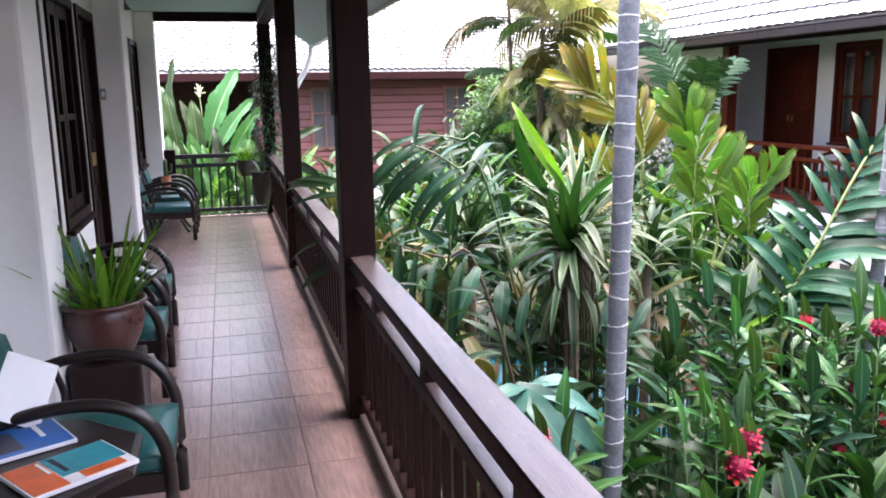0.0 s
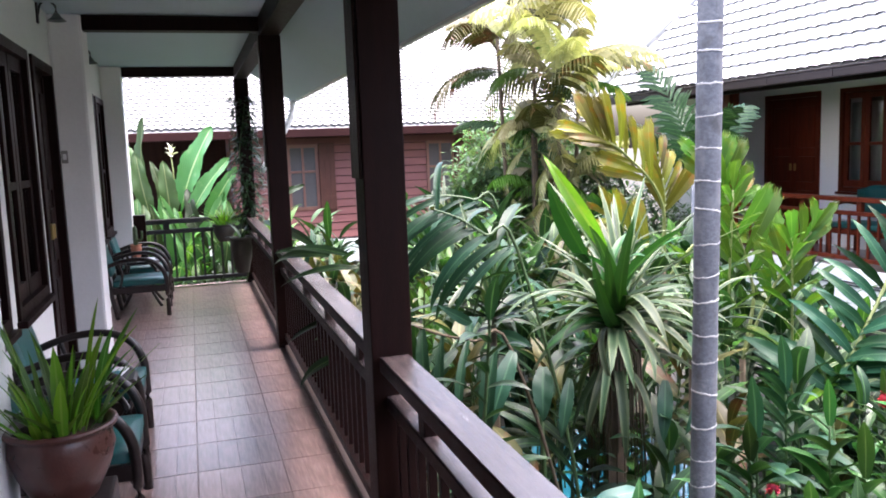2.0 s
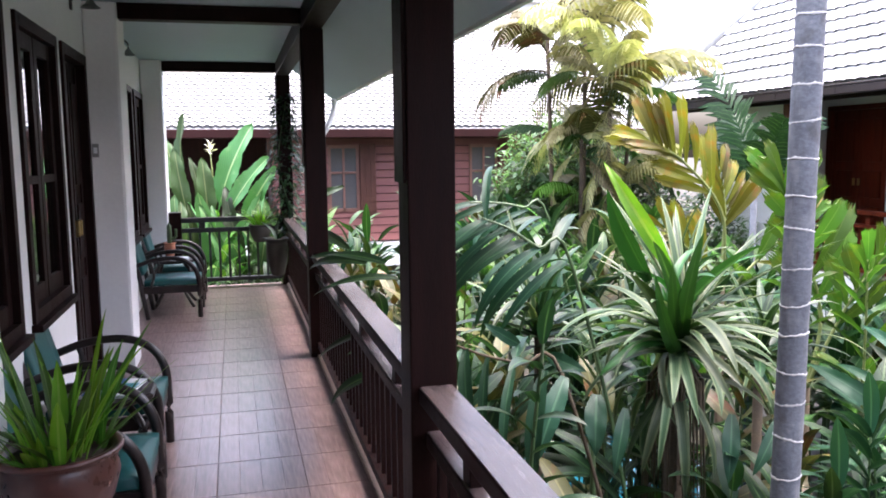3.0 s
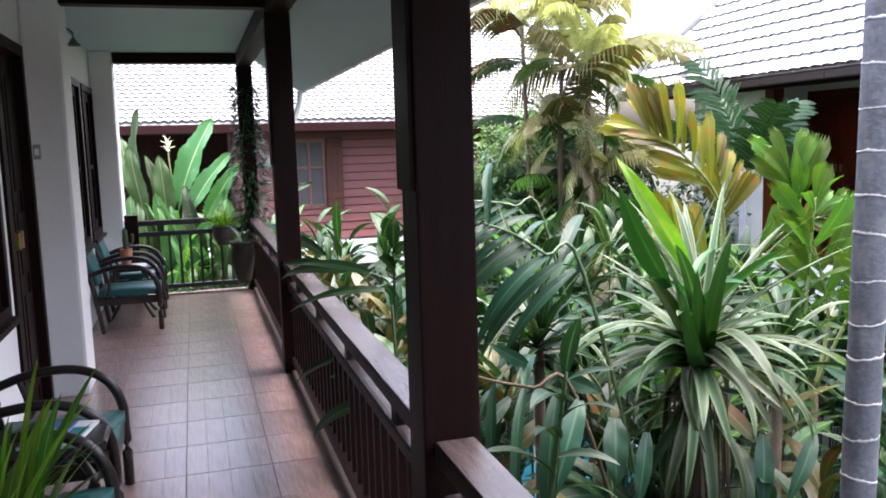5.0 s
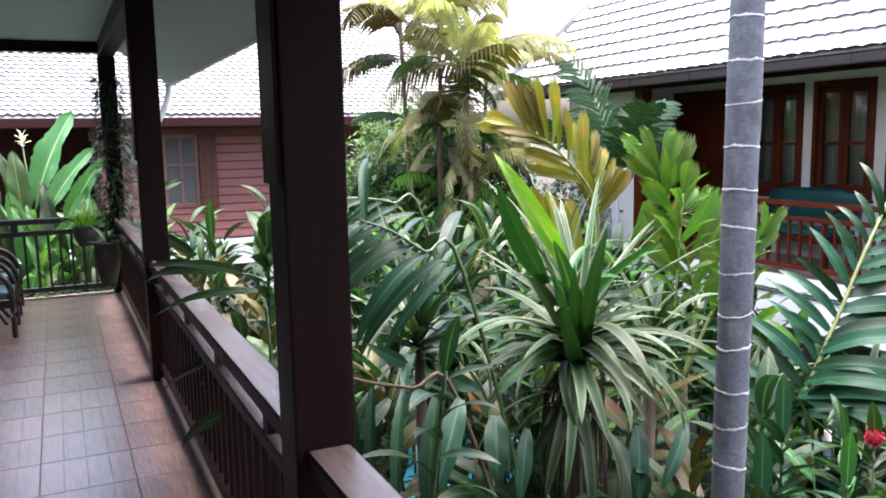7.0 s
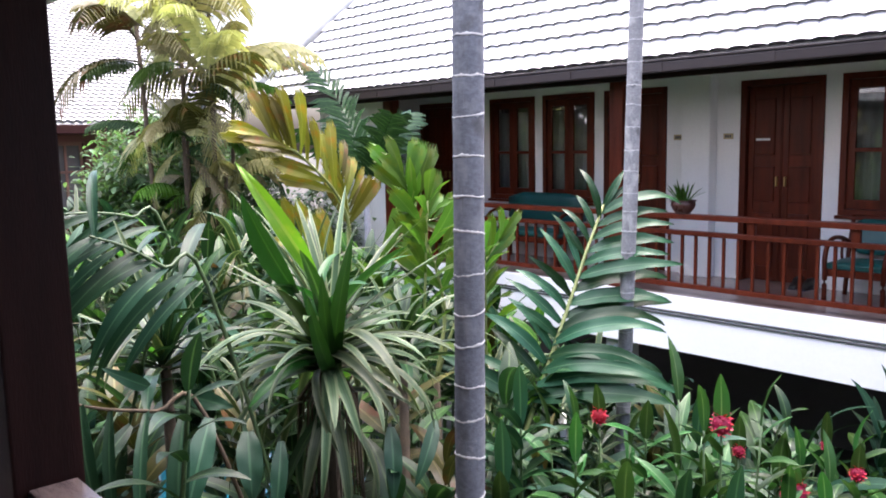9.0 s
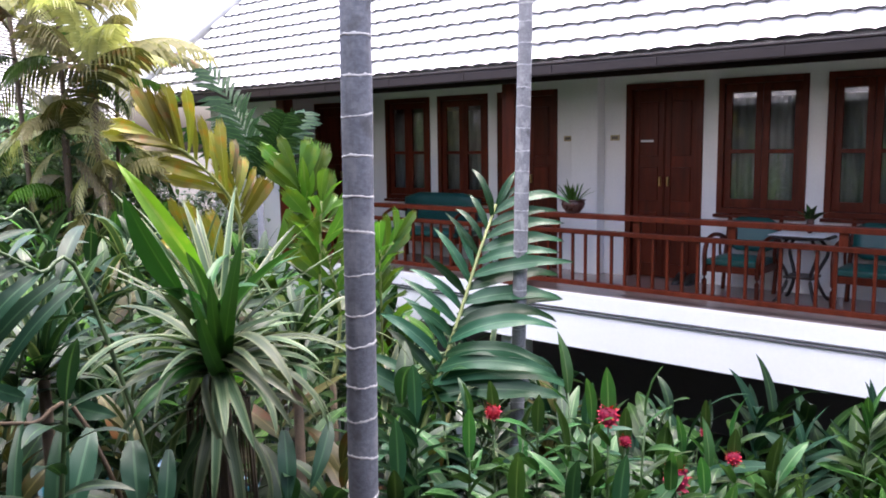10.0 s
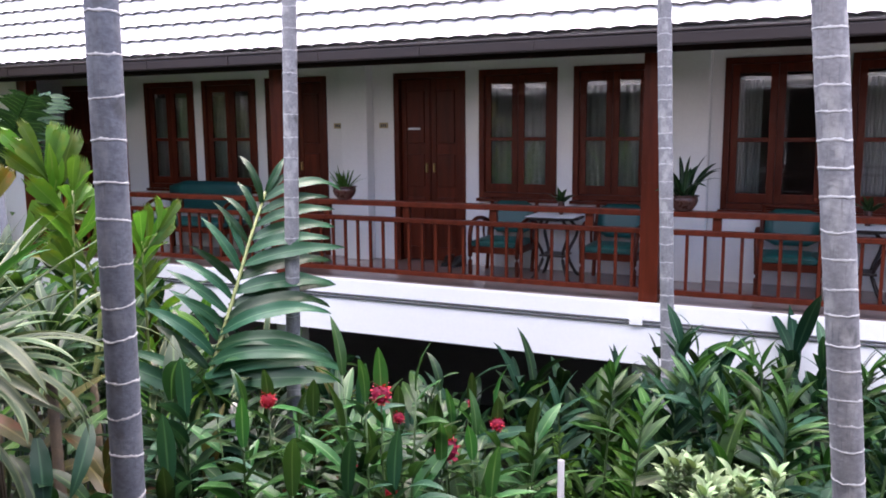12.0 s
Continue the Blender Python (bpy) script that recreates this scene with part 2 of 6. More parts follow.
I_TREE = leaf_material("soft_green_tree_leaf", (0.070, 0.140, 0.060), (0.140, 0.225, 0.105), (0.18, 0.25, 0.13), glow=0.45, hue=0.2, island=True)
STEM = surface("green_yellow_stem", around((0.20, 0.23, 0.08), 0.3), 12, 0.5, 60, 0.1)
STEM_DARK = surface("green_stem", around((0.05, 0.09, 0.03), 0.3), 12, 0.5, 60, 0.1)


def trunk_material(name, stops, blotch):
    """Palm bark: broad tone changes, vertical fibres, lichen and dark scars."""
    k = Mat(name)
    a = k.noise(6, 5)
    b = k.noise(60, 5, stretch=(1, 1, 1.4))
    col = k.ramp(k.mix(0.5, a, b), stops)
    col = k.mix(k.ramp(k.noise(15, 5, stretch=(1, 1, 0.7)), [(0.55, (0, 0, 0)), (0.68, (0.6, 0.6, 0.6))]), col, blotch)
    fibre = k.noise(30, 4, stretch=(6, 6, 0.35))
    col = k.mix(k.ramp(fibre, [(0.58, (0, 0, 0)), (0.72, (0.45, 0.45, 0.45))]), col, (0.06, 0.058, 0.06))
    dark = k.ramp(k.noise(9, 4, stretch=(1, 1, 0.8)), [(0.62, (0, 0, 0)), (0.7, (0.7, 0.7, 0.7))])
    col = k.mix(dark, col, (0.05, 0.05, 0.05))
    k.link(col, k.b.inputs["Base Color"])
    k.b.inputs["Roughness"].default_value = 0.75
    k.bump(b, 0.5, 0.004)
    return k.m


BARK = trunk_material("grey_ringed_palm_bark", [(0.25, (0.048, 0.052, 0.066)), (0.55, (0.112, 0.12, 0.142)), (0.8, (0.205, 0.213, 0.232))], (0.17, 0.175, 0.19))
PALEBARK = trunk_material("pale_lichened_palm_bark", [(0.25, (0.10, 0.10, 0.11)), (0.55, (0.20, 0.20, 0.21)), (0.8, (0.32, 0.32, 0.33))], (0.38, 0.38, 0.37))
RING = surface("pale_leaf_scar", around((0.36, 0.36, 0.36), 0.25), 20, 0.8, 80, 0.3)

# ---- building helpers ----


def box(bm, x0, x1, y0, y1, z0, z1, bevel=0.0):
    v = [bm.verts.new((x, y, z)) for x in (x0, x1) for y in (y0, y1) for z in (z0, z1)]
    f = [bm.faces.new([v[i] for i in q]) for q in ((0, 1, 3, 2), (4, 6, 7, 5), (0, 4, 5, 1), (2, 3, 7, 6), (0, 2, 6, 4), (1, 5, 7, 3))]
    if bevel:
        edges = {e for q in f for e in q.edges}
        bmesh.ops.bevel(bm, geom=list(edges), offset=bevel, segments=2, affect="EDGES", profile=0.6)
    return bm


def part(name, bm, material, parent=None, label="", smooth=False):
    me = bpy.data.meshes.new(name)
    bmesh.ops.recalc_face_normals(bm, faces=bm.faces)
    bm.to_mesh(me)
    bm.free()
    me.materials.append(material)
    if smooth:
        me.shade_smooth()
    ob = new(name, me)
    if parent is not None:
        ob.parent = parent
    if label:
        tagged(ob, label)
    return ob


def block(name, x0, x1, y0, y1, z0, z1, material, parent=None, bevel=0.004, label=""):
    return part(name, box(bmesh.new(), x0, x1, y0, y1, z0, z1, bevel), material, parent, label)


def thing(name, label, category, m=None, group="", kind=""):
    ob = new(name)
    ob.empty_display_size = 0.1
    if m is not None:
        ob.matrix_world = m
    return tagged(ob, label, category, group, kind)


def tube(bm, pts, radii, sides=8, cap=True):
    """A tube through points with a radius at each."""
    rings = []
    n = len(pts)
    for i, p in enumerate(pts):
        p = Vector(p)
        d = (Vector(pts[min(i + 1, n - 1)]) - Vector(pts[max(i - 1, 0)])).normalized()
        side = d.cross(Vector((0, 0, 1)))
        if side.length < 1e-3:
            side = d.cross(Vector((1, 0, 0)))
        side.normalize()
        up = side.cross(d)
        r = radii[i] if isinstance(radii, (list, tuple)) else radii
        rings.append([bm.verts.new(p + (side * math.cos(a) + up * math.sin(a)) * r) for a in (2 * math.pi * j / sides for j in range(sides))])
    for a, b in zip(rings, rings[1:]):
        for j in range(sides):
            bm.faces.new((a[j], a[(j + 1) % sides], b[(j + 1) % sides], b[j]))
    if cap:
        bm.faces.new(rings[0])
        bm.faces.new(rings[-1])
    return bm


def lathe(bm, profile, sides=28):
    """Turn (radius, height) pairs round z."""
    rings = [[bm.verts.new((r * math.cos(a), r * math.sin(a), z)) for a in (2 * math.pi * j / sides for j in range(sides))] for r, z in profile]
    for a, b in zip(rings, rings[1:]):
        for j in range(sides):
            bm.faces.new((a[j], a[(j + 1) % sides], b[(j + 1) % sides], b[j]))
    bm.faces.new(rings[0])
    bm.faces.new(rings[-1])
    return bm


def share(src, name, m, parent):
    """Another object on the same mesh."""
    ob = new(name, src.data if hasattr(src, "data") else src)
    ob.parent = parent
    ob.matrix_local = m
    return ob


def wall_with_openings(name, x0, x1, y0, y1, z0, z1, holes, material):
    """A wall along y; holes are (ya, yb, za, zb)."""
    bm = bmesh.new()
    ys = y0
    for ya, yb, za, zb in sorted(holes):
        box(bm, x0, x1, ys, ya, z0, z1)
        if za > z0:
            box(bm, x0, x1, ya, yb, z0, za)
        box(bm, x0, x1, ya, yb, zb, z1)
        ys = yb
    box(bm, x0, x1, ys, y1, z0, z1)
    return tagged(part(name, bm, material), kind="structure")

# ---- the near veranda ----
FLOOR_EDGE, WALL_X, POST_X = 0.75, -0.74, 0.78
END_Y, START_Y = 10.36, -3.2
CEIL_Z = 2.53

slab = tagged(block("floor", -3.4, 0.92, START_Y - 0.2, END_Y + 0.12, -0.28, -0.003, GROUT, bevel=0.0), "brown wood-look glazed tiles on the veranda floor", kind="structure")
kerb = tagged(block("floor_edge_trim", FLOOR_EDGE, 0.93, START_Y, END_Y + 0.14, -0.005, 0.02, surface("pale_worn_kerb", around((0.30, 0.22, 0.18), 0.3), 6, 0.6, 40, 0.3), bevel=0.006), kind="structure")
HOLES = [(2.1, 3.0, 0.72, 2.16), (0.9, 1.8, 0.0, 2.16), (3.78, 4.66, 0.72, 2.16), (4.86, 5.76, 0.72, 2.16), (5.90, 6.69, 0.0, 2.16),
         (7.42, 8.26, 0.0, 2.16), (8.42, 9.22, 0.72, 2.16), (9.40, 10.2, 0.72, 2.16)]
wall_with_openings("wall_west", WALL_X - 0.16, WALL_X, START_Y, END_Y + 0.1, 0.0, 2.72, HOLES, PLASTER)
block("wall_room_back", -3.5, -3.4, START_Y - 0.2, END_Y + 0.1, 0.0, 2.72, SHADE_WALL, bevel=0)["kind"] = "structure"
block("wall_room_end", -3.4, WALL_X - 0.16, END_Y, END_Y + 0.1, 0.0, 2.72, PLASTER, bevel=0)["kind"] = "structure"
block("wall_south", -3.5, 1.0, START_Y - 0.3, START_Y - 0.2, 0.0, 2.72, PLASTER, bevel=0)["kind"] = "structure"
for yc in (3.345, 6.91, 10.37):
    tagged(block("wall_pilaster", WALL_X + 0.002, -0.52, yc - 0.19, yc + 0.17, 0.0, CEIL_Z - 0.002, PLASTER, bevel=0.02), kind="structure")
tagged(block("ceiling", WALL_X + 0.002, 0.70, START_Y, END_Y + 0.14, CEIL_Z, CEIL_Z + 0.03, CEIL, bevel=0), "pale blue-white painted boarded ceiling", kind="structure")
tagged(block("ceiling_room", -3.4, WALL_X - 0.162, START_Y, END_Y, CEIL_Z + 0.1, CEIL_Z + 0.13, CEIL, bevel=0), kind="structure")

# sloping soffit and roof above the rail
EAVE_X, EAVE_Z = 1.38, 2.13


def sheet(name, quad, thick, material, **tags):
    """A sloping board with thickness straight up."""
    bm = bmesh.new()
    lo = [bm.verts.new(p) for p in quad]
    hi = [bm.verts.new(Vector(p) + Vector((0, 0, thick))) for p in quad]
    bm.faces.new(lo[::-1])
    bm.faces.new(hi)
    for i in range(4):
        bm.faces.new((lo[i], lo[(i + 1) % 4], hi[(i + 1) % 4], hi[i]))
    return tagged(part(name, bm, material), **tags)


sheet("ceiling_soffit", ((0.72, START_Y, 2.60), (EAVE_X, START_Y, EAVE_Z), (EAVE_X, END_Y + 0.12, EAVE_Z), (0.72, END_Y + 0.12, 2.60)), 0.03, CEIL, label="pale blue-grey boarded sloping soffit", kind="structure")
sheet("roof", ((-3.6, START_Y - 0.3, 5.55), (EAVE_X + 0.05, START_Y - 0.3, EAVE_Z + 0.035), (EAVE_X + 0.05, END_Y + 0.2, EAVE_Z + 0.035), (-3.6, END_Y + 0.2, 5.55)), 0.06, SHINGLE, label="pale tiled roof over the veranda", kind="structure")
tagged(block("trim_eave", EAVE_X + 0.001, EAVE_X + 0.03, START_Y, END_Y + 0.16, EAVE_Z - 0.02, EAVE_Z + 0.10, PLASTER, bevel=0.003), kind="structure")


def veranda_post(y, z1=2.39, s=0.15):
    p = thing("veranda_post", "square dark-stained wooden post at the veranda rail", "post", pose(POST_X, y, 0.0), "veranda posts")
    block("shaft", -s / 2, s / 2, -s / 2, s / 2, 0.0, z1, DARKWOOD, p, 0.006)
    block("cleat", -s / 2 - 0.012, -s / 2 - 0.001, -s / 2 + 0.01, s / 2, 1.41, z1, DARKWOOD, p, 0.003, "thin batten nailed to the post")
    return p


POSTS = (-0.31, 3.245, 6.80, 10.33)
for y in POSTS:
    veranda_post(y)
for y in POSTS:
    tagged(block("cross_beam", -0.519, 0.70, y - 0.06, y + 0.06, 2.42, CEIL_Z - 0.003, DARKWOOD, None, 0.005), "dark-stained wooden beam under the ceiling", "beam", "veranda beams")
tagged(block("edge_beam", 0.704, 0.85, START_Y, END_Y + 0.07, 2.392, 2.545, DARKWOOD, None, 0.005), "dark-stained wooden beam along the post tops", "beam")


def railing(name, length, label, bays, metal=DARKWOOD, top=RAIL_SHEEN, top_z=0.775, mid_z=0.63, spacing=0.125):
    """Rail along local +y from 0: wide top plank, lower rail, blocks between them, square balusters, bottom rail."""
    r = thing(name, label, "railing")
    tr = block("top_rail", -0.055, 0.055, 0, length, top_z - 0.05, top_z, metal, r, 0.006, "wide dark plank")
    mr = block("mid_rail", -0.035, 0.035, 0, length, mid_z - 0.045, mid_z, metal, r, 0.005)
    # thin layer added on top; on the side rails its paleness paints sky sheen
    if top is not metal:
        block("worn_face", -0.051, 0.051, 0.002, length - 0.002, top_z + 0.0005, top_z + 0.004, top, tr, 0.002, "thin upper face, paled for sky sheen on the side rails")
        block("worn_face", -0.031, 0.031, 0.002, length - 0.002, mid_z + 0.0005, mid_z + 0.004, top, mr, 0.002, "thin upper face, paled for sky sheen on the side rails")
    block("bottom_rail", -0.03, 0.03, 0, length, 0.07, 0.115, metal, r, 0.004)
    for i in range(bays):
        y = length * (i + 0.5) / bays
        block("spacer_block", -0.025, 0.025, y - 0.035, y + 0.035, mid_z, top_z - 0.05, metal, r, 0.003)
    n = int(length / spacing)
    first = None
    for i in range(n):
        m = pose(0, length * (i + 0.5) / n, 0.0)
        if first is None:
            first = block("baluster", -0.013, 0.013, -0.013, 0.013, 0.115, mid_z - 0.045, metal, r, 0.002)
            first.matrix_local = m
        else:
            share(first, "baluster", m, r)
    return r


for a, b in zip(POSTS, POSTS[1:]):
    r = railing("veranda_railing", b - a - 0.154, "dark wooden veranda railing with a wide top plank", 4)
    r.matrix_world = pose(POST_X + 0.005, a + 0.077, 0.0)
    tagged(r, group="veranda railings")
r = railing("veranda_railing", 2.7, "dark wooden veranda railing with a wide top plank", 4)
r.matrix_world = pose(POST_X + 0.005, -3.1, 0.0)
endr = railing("end_railing", 1.16, "dark iron-like wooden railing across the veranda's end", 2, metal=BLACKMETAL, top=DARKWOOD, top_z=0.80, mid_z=0.68, spacing=0.105)
endr.matrix_world = pose(0.70, END_Y - 0.05, 0.0, 0, 0, 90)
block("end_post", -0.07, 0.07, 1.09, 1.23, 0.0, 0.87, DARKWOOD, endr, 0.006)


def window_unit(name, y0, y1, z0, z1, out, x, wood, curtain=0.0, mid=0.46, cover=1.0):
    """Two-leaf window in a wall along y, seen from the side out (+1 or -1 in x); x is the wall face."""
    w = thing(name, "two-leaf dark wooden window with glass panes", "window", kind="structure")
    d = out
    def bx(n, ya, yb, za, zb, a, b, mat, parent, bev=0.003):
        xa, xb = sorted((x + d * a, x + d * b))
        return block(n, xa, xb, ya, yb, za, zb, mat, parent, bev)
    fr = 0.06
    for ya, yb, za, zb in ((y0, y0 + fr, z0, z1), (y1 - fr, y1, z0, z1), (y0 + fr, y1 - fr, z1 - fr, z1), (y0 + fr, y1 - fr, z0, z0 + fr)):
        bx("window_frame", ya, yb, za, zb, -0.11, 0.018, wood, w)
    bx("window_sill", y0 - 0.02, y1 + 0.02, z0 - 0.035, z0 - 0.002, -0.02, 0.05, wood, w)
    c = (y0 + y1) / 2
    for a, b in ((y0 + fr + 0.003, c - 0.002), (c + 0.002, y1 - fr - 0.003)):
        st = 0.065
        za, zb = z0 + fr + 0.003, z1 - fr - 0.003
        zm = za + (zb - za) * mid
        sash = bx("sash", a, a + st, za, zb, -0.05, -0.012, wood, w)
        for ya, yb, u, v in ((b - st, b, za, zb), (a + st, b - st, za, za + 0.09), (a + st, b - st, zb - 0.08, zb), (a + st, b - st, zm - 0.02, zm + 0.02)):
            bx("sash_bar", ya, yb, u, v, -0.048, -0.014, wood, sash)
        for u, v in ((za + 0.09, zm - 0.02), (zm + 0.02, zb - 0.08)):
            g = bx("pane", a + st, b - st, u, v, -0.034, -0.029, GLASS, sash, 0)
            g.visible_shadow = False
    if curtain:
        bm = bmesh.new()
        n = 60
        prev = None
        for i in range(n + 1):
            yy = y1 - 0.02 - (y1 - y0 - 0.04) * cover * i / n
            xx = x - d * (0.17 + 0.018 * math.sin(i * 1.05) + 0.008 * math.sin(i * 0.4))
            cur = (bm.verts.new((xx, yy, z0 + 0.01)), bm.verts.new((xx, yy, z0 + (z1 - z0) * curtain)))
            if prev:
                bm.faces.new((prev[0], cur[0], cur[1], prev[1]))
            prev = cur
        cu = part("curtain", bm, CURTAIN, w, "gathered white curtain", True)
        sm = cu.modifiers.new("cloth", "SOLIDIFY")
        sm.thickness = 0.004
    return w


def door_unit(name, y0, y1, z1, out, x, wood, label):
    """Double panelled door leaf in a frame."""
    w = thing(name, label, "door", kind="structure")
    d = out
    def bx(n, ya, yb, za, zb, a, b, mat, parent, bev=0.003):
        xa, xb = sorted((x + d * a, x + d * b))
        return block(n, xa, xb, ya, yb, za, zb, mat, parent, bev)
    fr = 0.065
    for ya, yb, za, zb in ((y0, y0 + fr, 0.0, z1), (y1 - fr, y1, 0.0, z1), (y0 + fr, y1 - fr, z1 - fr, z1)):
        bx("door_frame", ya, yb, za, zb, -0.12, 0.018, wood, w)
    c = (y0 + y1) / 2
    for a, b, hand in ((y0 + fr + 0.003, c - 0.002, 1), (c + 0.002, y1 - fr - 0.003, -1)):
        leaf = bx("door_leaf", a, b, 0.012, z1 - fr - 0.003, -0.075, -0.045, wood, w)
        st = 0.075
        for za, zb in ((0.16, 0.72), (0.84, 1.20), (1.32, z1 - fr - 0.13)):
            bx("panel", a + st, b - st, za, zb, -0.046, -0.030, wood, leaf, 0.010)
        for ya, yb in ((a + 0.012, a + st - 0.01), (b - st + 0.01, b - 0.012)):
            bx("stile_moulding", ya, yb, 0.03, z1 - fr - 0.02, -0.046, -0.036, wood, leaf, 0.003)
        yy = c - 0.045 if hand > 0 else c + 0.045
        bx("handle", yy - 0.010, yy + 0.010, 1.0, 1.10, -0.045, -0.005, BRASS, leaf, 0.008)
    return w


for i, (a, b, za, zb) in enumerate(sorted(HOLES)):
    if za > 0:
        window_unit("window_near", a, b, za, zb, 1, WALL_X, DARKWOOD, 0.0)
    else:
        door_unit("door_near", a, b, zb, 1, WALL_X, DARKWOOD, "dark-stained double wooden door, closed")

# ---- the house across the garden ----
AW, AP = 8.40, 7.17
A_HOLES = [(9.58, 10.70, 0.0, 2.09), (8.42, 9.23, 0.74, 2.09), (7.46, 8.28, 0.74, 2.09), (6.45, 7.31, 0.0, 2.09), (4.70, 5.565, 0.0, 2.09),
           (3.68, 4.54, 0.74, 2.09), (2.72, 3.51, 0.74, 2.09), (1.13, 2.06, 0.70, 2.11), (0.07, 1.0, 0.70, 2.11), (-1.0, -0.14, 0.0, 2.09)]
A_Y0, A_Y1 = -4.0, 11.6
wall_with_openings("wall_east_house", AW, AW + 0.16, A_Y0, A_Y1, 0.0, 2.62, A_HOLES, PLASTER)
block("wall_east_house_back", AW + 2.6, AW + 2.7, A_Y0, A_Y1, -0.5, 2.62, SHADE_WALL, bevel=0)["kind"] = "structure"
for ya in (A_Y0, A_Y1 - 0.1):
    block("wall_east_house_end", AW + 0.161, AW + 2.6, ya, ya + 0.1, 0.0, 2.62, PLASTER, bevel=0)["kind"] = "structure"
for yc in (-1.45, 2.34, 6.0):
    tagged(block("wall_pilaster", AW - 0.16, AW - 0.002, yc - 0.17, yc + 0.17, 0.0, 2.55, PLASTER, bevel=0.012), kind="structure")
tagged(block("floor_east_house", AP - 0.05, AW + 2.6, A_Y0, A_Y1, -0.06, 0.0, TILE, bevel=0.004), "brown tiled floor of the far veranda", kind="structure")
tagged(block("slab_fascia", AP - 0.13, AP - 0.051, A_Y0, A_Y1 + 0.1, -0.52, 0.012, FASCIA, bevel=0.006), "white painted concrete edge beam", kind="structure")
# dark block behind the beam, its shade given by colour
tagged(block("slab_underside", AP - 0.05, AW + 2.6, A_Y0, A_Y1, -0.4, -0.062, SHADE_WALL, bevel=0), kind="structure")
for z in (-0.135, -0.165):
    bm = tube(bmesh.new(), [(AP - 0.142, A_Y0, z), (AP - 0.142, A_Y1, z)], 0.009, 8)
    tagged(part("cable", bm, surface("grey_cable", around((0.06, 0.06, 0.065), 0.2), 6, 0.5, 40, 0)), "thin grey cable clipped along the white edge beam", "cable", "cables on the beam")
tagged(block("wall_east_veranda_end", AP + 0.02, AW - 0.002, A_Y1 - 0.12, A_Y1 - 0.01, 0.001, 2.548, PLASTER, bevel=0), kind="structure")
tagged(block("wall_east_bay", AP + 0.02, AP + 0.12, 10.05, A_Y1 - 0.13, 0.001, 2.398, PLASTER, bevel=0), kind="structure")
tagged(block("ceiling_east_house", AP - 0.1, AW, A_Y0, A_Y1, 2.55, 2.58, CEIL, bevel=0), kind="structure")
for a, b, za, zb in A_HOLES:
    if za > 0:
        window_unit("window_across", a, b, za, zb, -1, AW, REDWOOD, 0.86, cover=0.34 if a < 2.0 else 1.0)
    else:
        door_unit("door_across", a, b, zb, -1, AW, REDWOOD, "reddish-brown varnished double wooden door, closed")

A_POSTS = (-1.3, 2.49, 6.25, 9.95)
for y in A_POSTS:
    p = thing("far_veranda_post", "reddish-brown square wooden post", "post", pose(AP + 0.06, y, 0.0), "far veranda posts")
    block("shaft", -0.08, 0.08, -0.08, 0.08, 0.0, 2.40, REDWOOD, p, 0.006)
for a, b in zip(A_POSTS, A_POSTS[1:]):
    r = railing("far_veranda_railing", b - a - 0.164, "reddish-brown wooden railing with thin square balusters", 4, metal=REDWOOD, top=REDWOOD, top_z=0.79, mid_z=0.63, spacing=0.14)
    r.matrix_world = pose(AP + 0.06, a + 0.082, 0.0)
    tagged(r, group="far veranda railings")
tagged(block("far_edge_beam", AP - 0.02, AP + 0.14, A_Y0, A_Y1, 2.40, 2.548, DARKWOOD, None, 0.005), "dark wooden beam on the far posts", "beam")

# its roof: eave, gutter, wavy tile courses, hip at the north end
EX, EZ, HIP_Y, PITCH = 6.42, 2.18, 12.4, radians(50)
g = thing("eave_gutter", "brown painted eave gutter under the roof edge", "gutter")
block("trough", EX - 0.05, EX + 0.02, A_Y0, HIP_Y, EZ - 0.115, EZ - 0.022, GUTTER, g, 0.014)
block("lip", EX - 0.058, EX + 0.02, A_Y0, HIP_Y, EZ - 0.021, EZ - 0.005, GUTTER, g, 0.005, "rolled upper lip")
for k in range(17):
    y = A_Y0 + 0.4 + k * 0.98
    block("bracket", EX - 0.056, EX - 0.0505, y, y + 0.025, EZ - 0.110, EZ - 0.024, GUTTER, g, 0.002)
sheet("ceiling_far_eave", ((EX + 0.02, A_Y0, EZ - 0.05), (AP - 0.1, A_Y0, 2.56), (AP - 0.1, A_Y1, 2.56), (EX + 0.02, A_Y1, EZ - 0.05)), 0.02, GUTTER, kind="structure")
# added dark strip standing in for the eave's shaded underside; it also dims the wall top
tagged(block("trim_far_fascia", EX + 0.16, EX + 0.20, A_Y0, A_Y1, 2.035, 2.20, DARKWOOD, bevel=0.003), kind="structure")
TOP = 4.3
run = TOP / math.tan(PITCH)
bm = bmesh.new()
vs = [bm.verts.new(p) for p in ((EX + 0.03, A_Y0, EZ), (EX + 0.03, HIP_Y - 0.03, EZ), (EX + run, HIP_Y - run, EZ + TOP - 0.04), (EX + run, A_Y0, EZ + TOP - 0.04),
                               (EX + 2 * run, HIP_Y - 0.03, EZ), (EX + 2 * run, A_Y0, EZ))]
bm.faces.new((vs[0], vs[1], vs[2], vs[3]))
bm.faces.new((vs[3], vs[2], vs[4], vs[5]))
bm.faces.new((vs[1], vs[4], vs[2]))
bm.faces.new((vs[0], vs[3], vs[5]))
roof2 = tagged(part("roof_east_house", bm, ROOFTILE), "steep roof of pale wavy tiles", kind="structure")
COURSE, TW = 0.205, 0.163


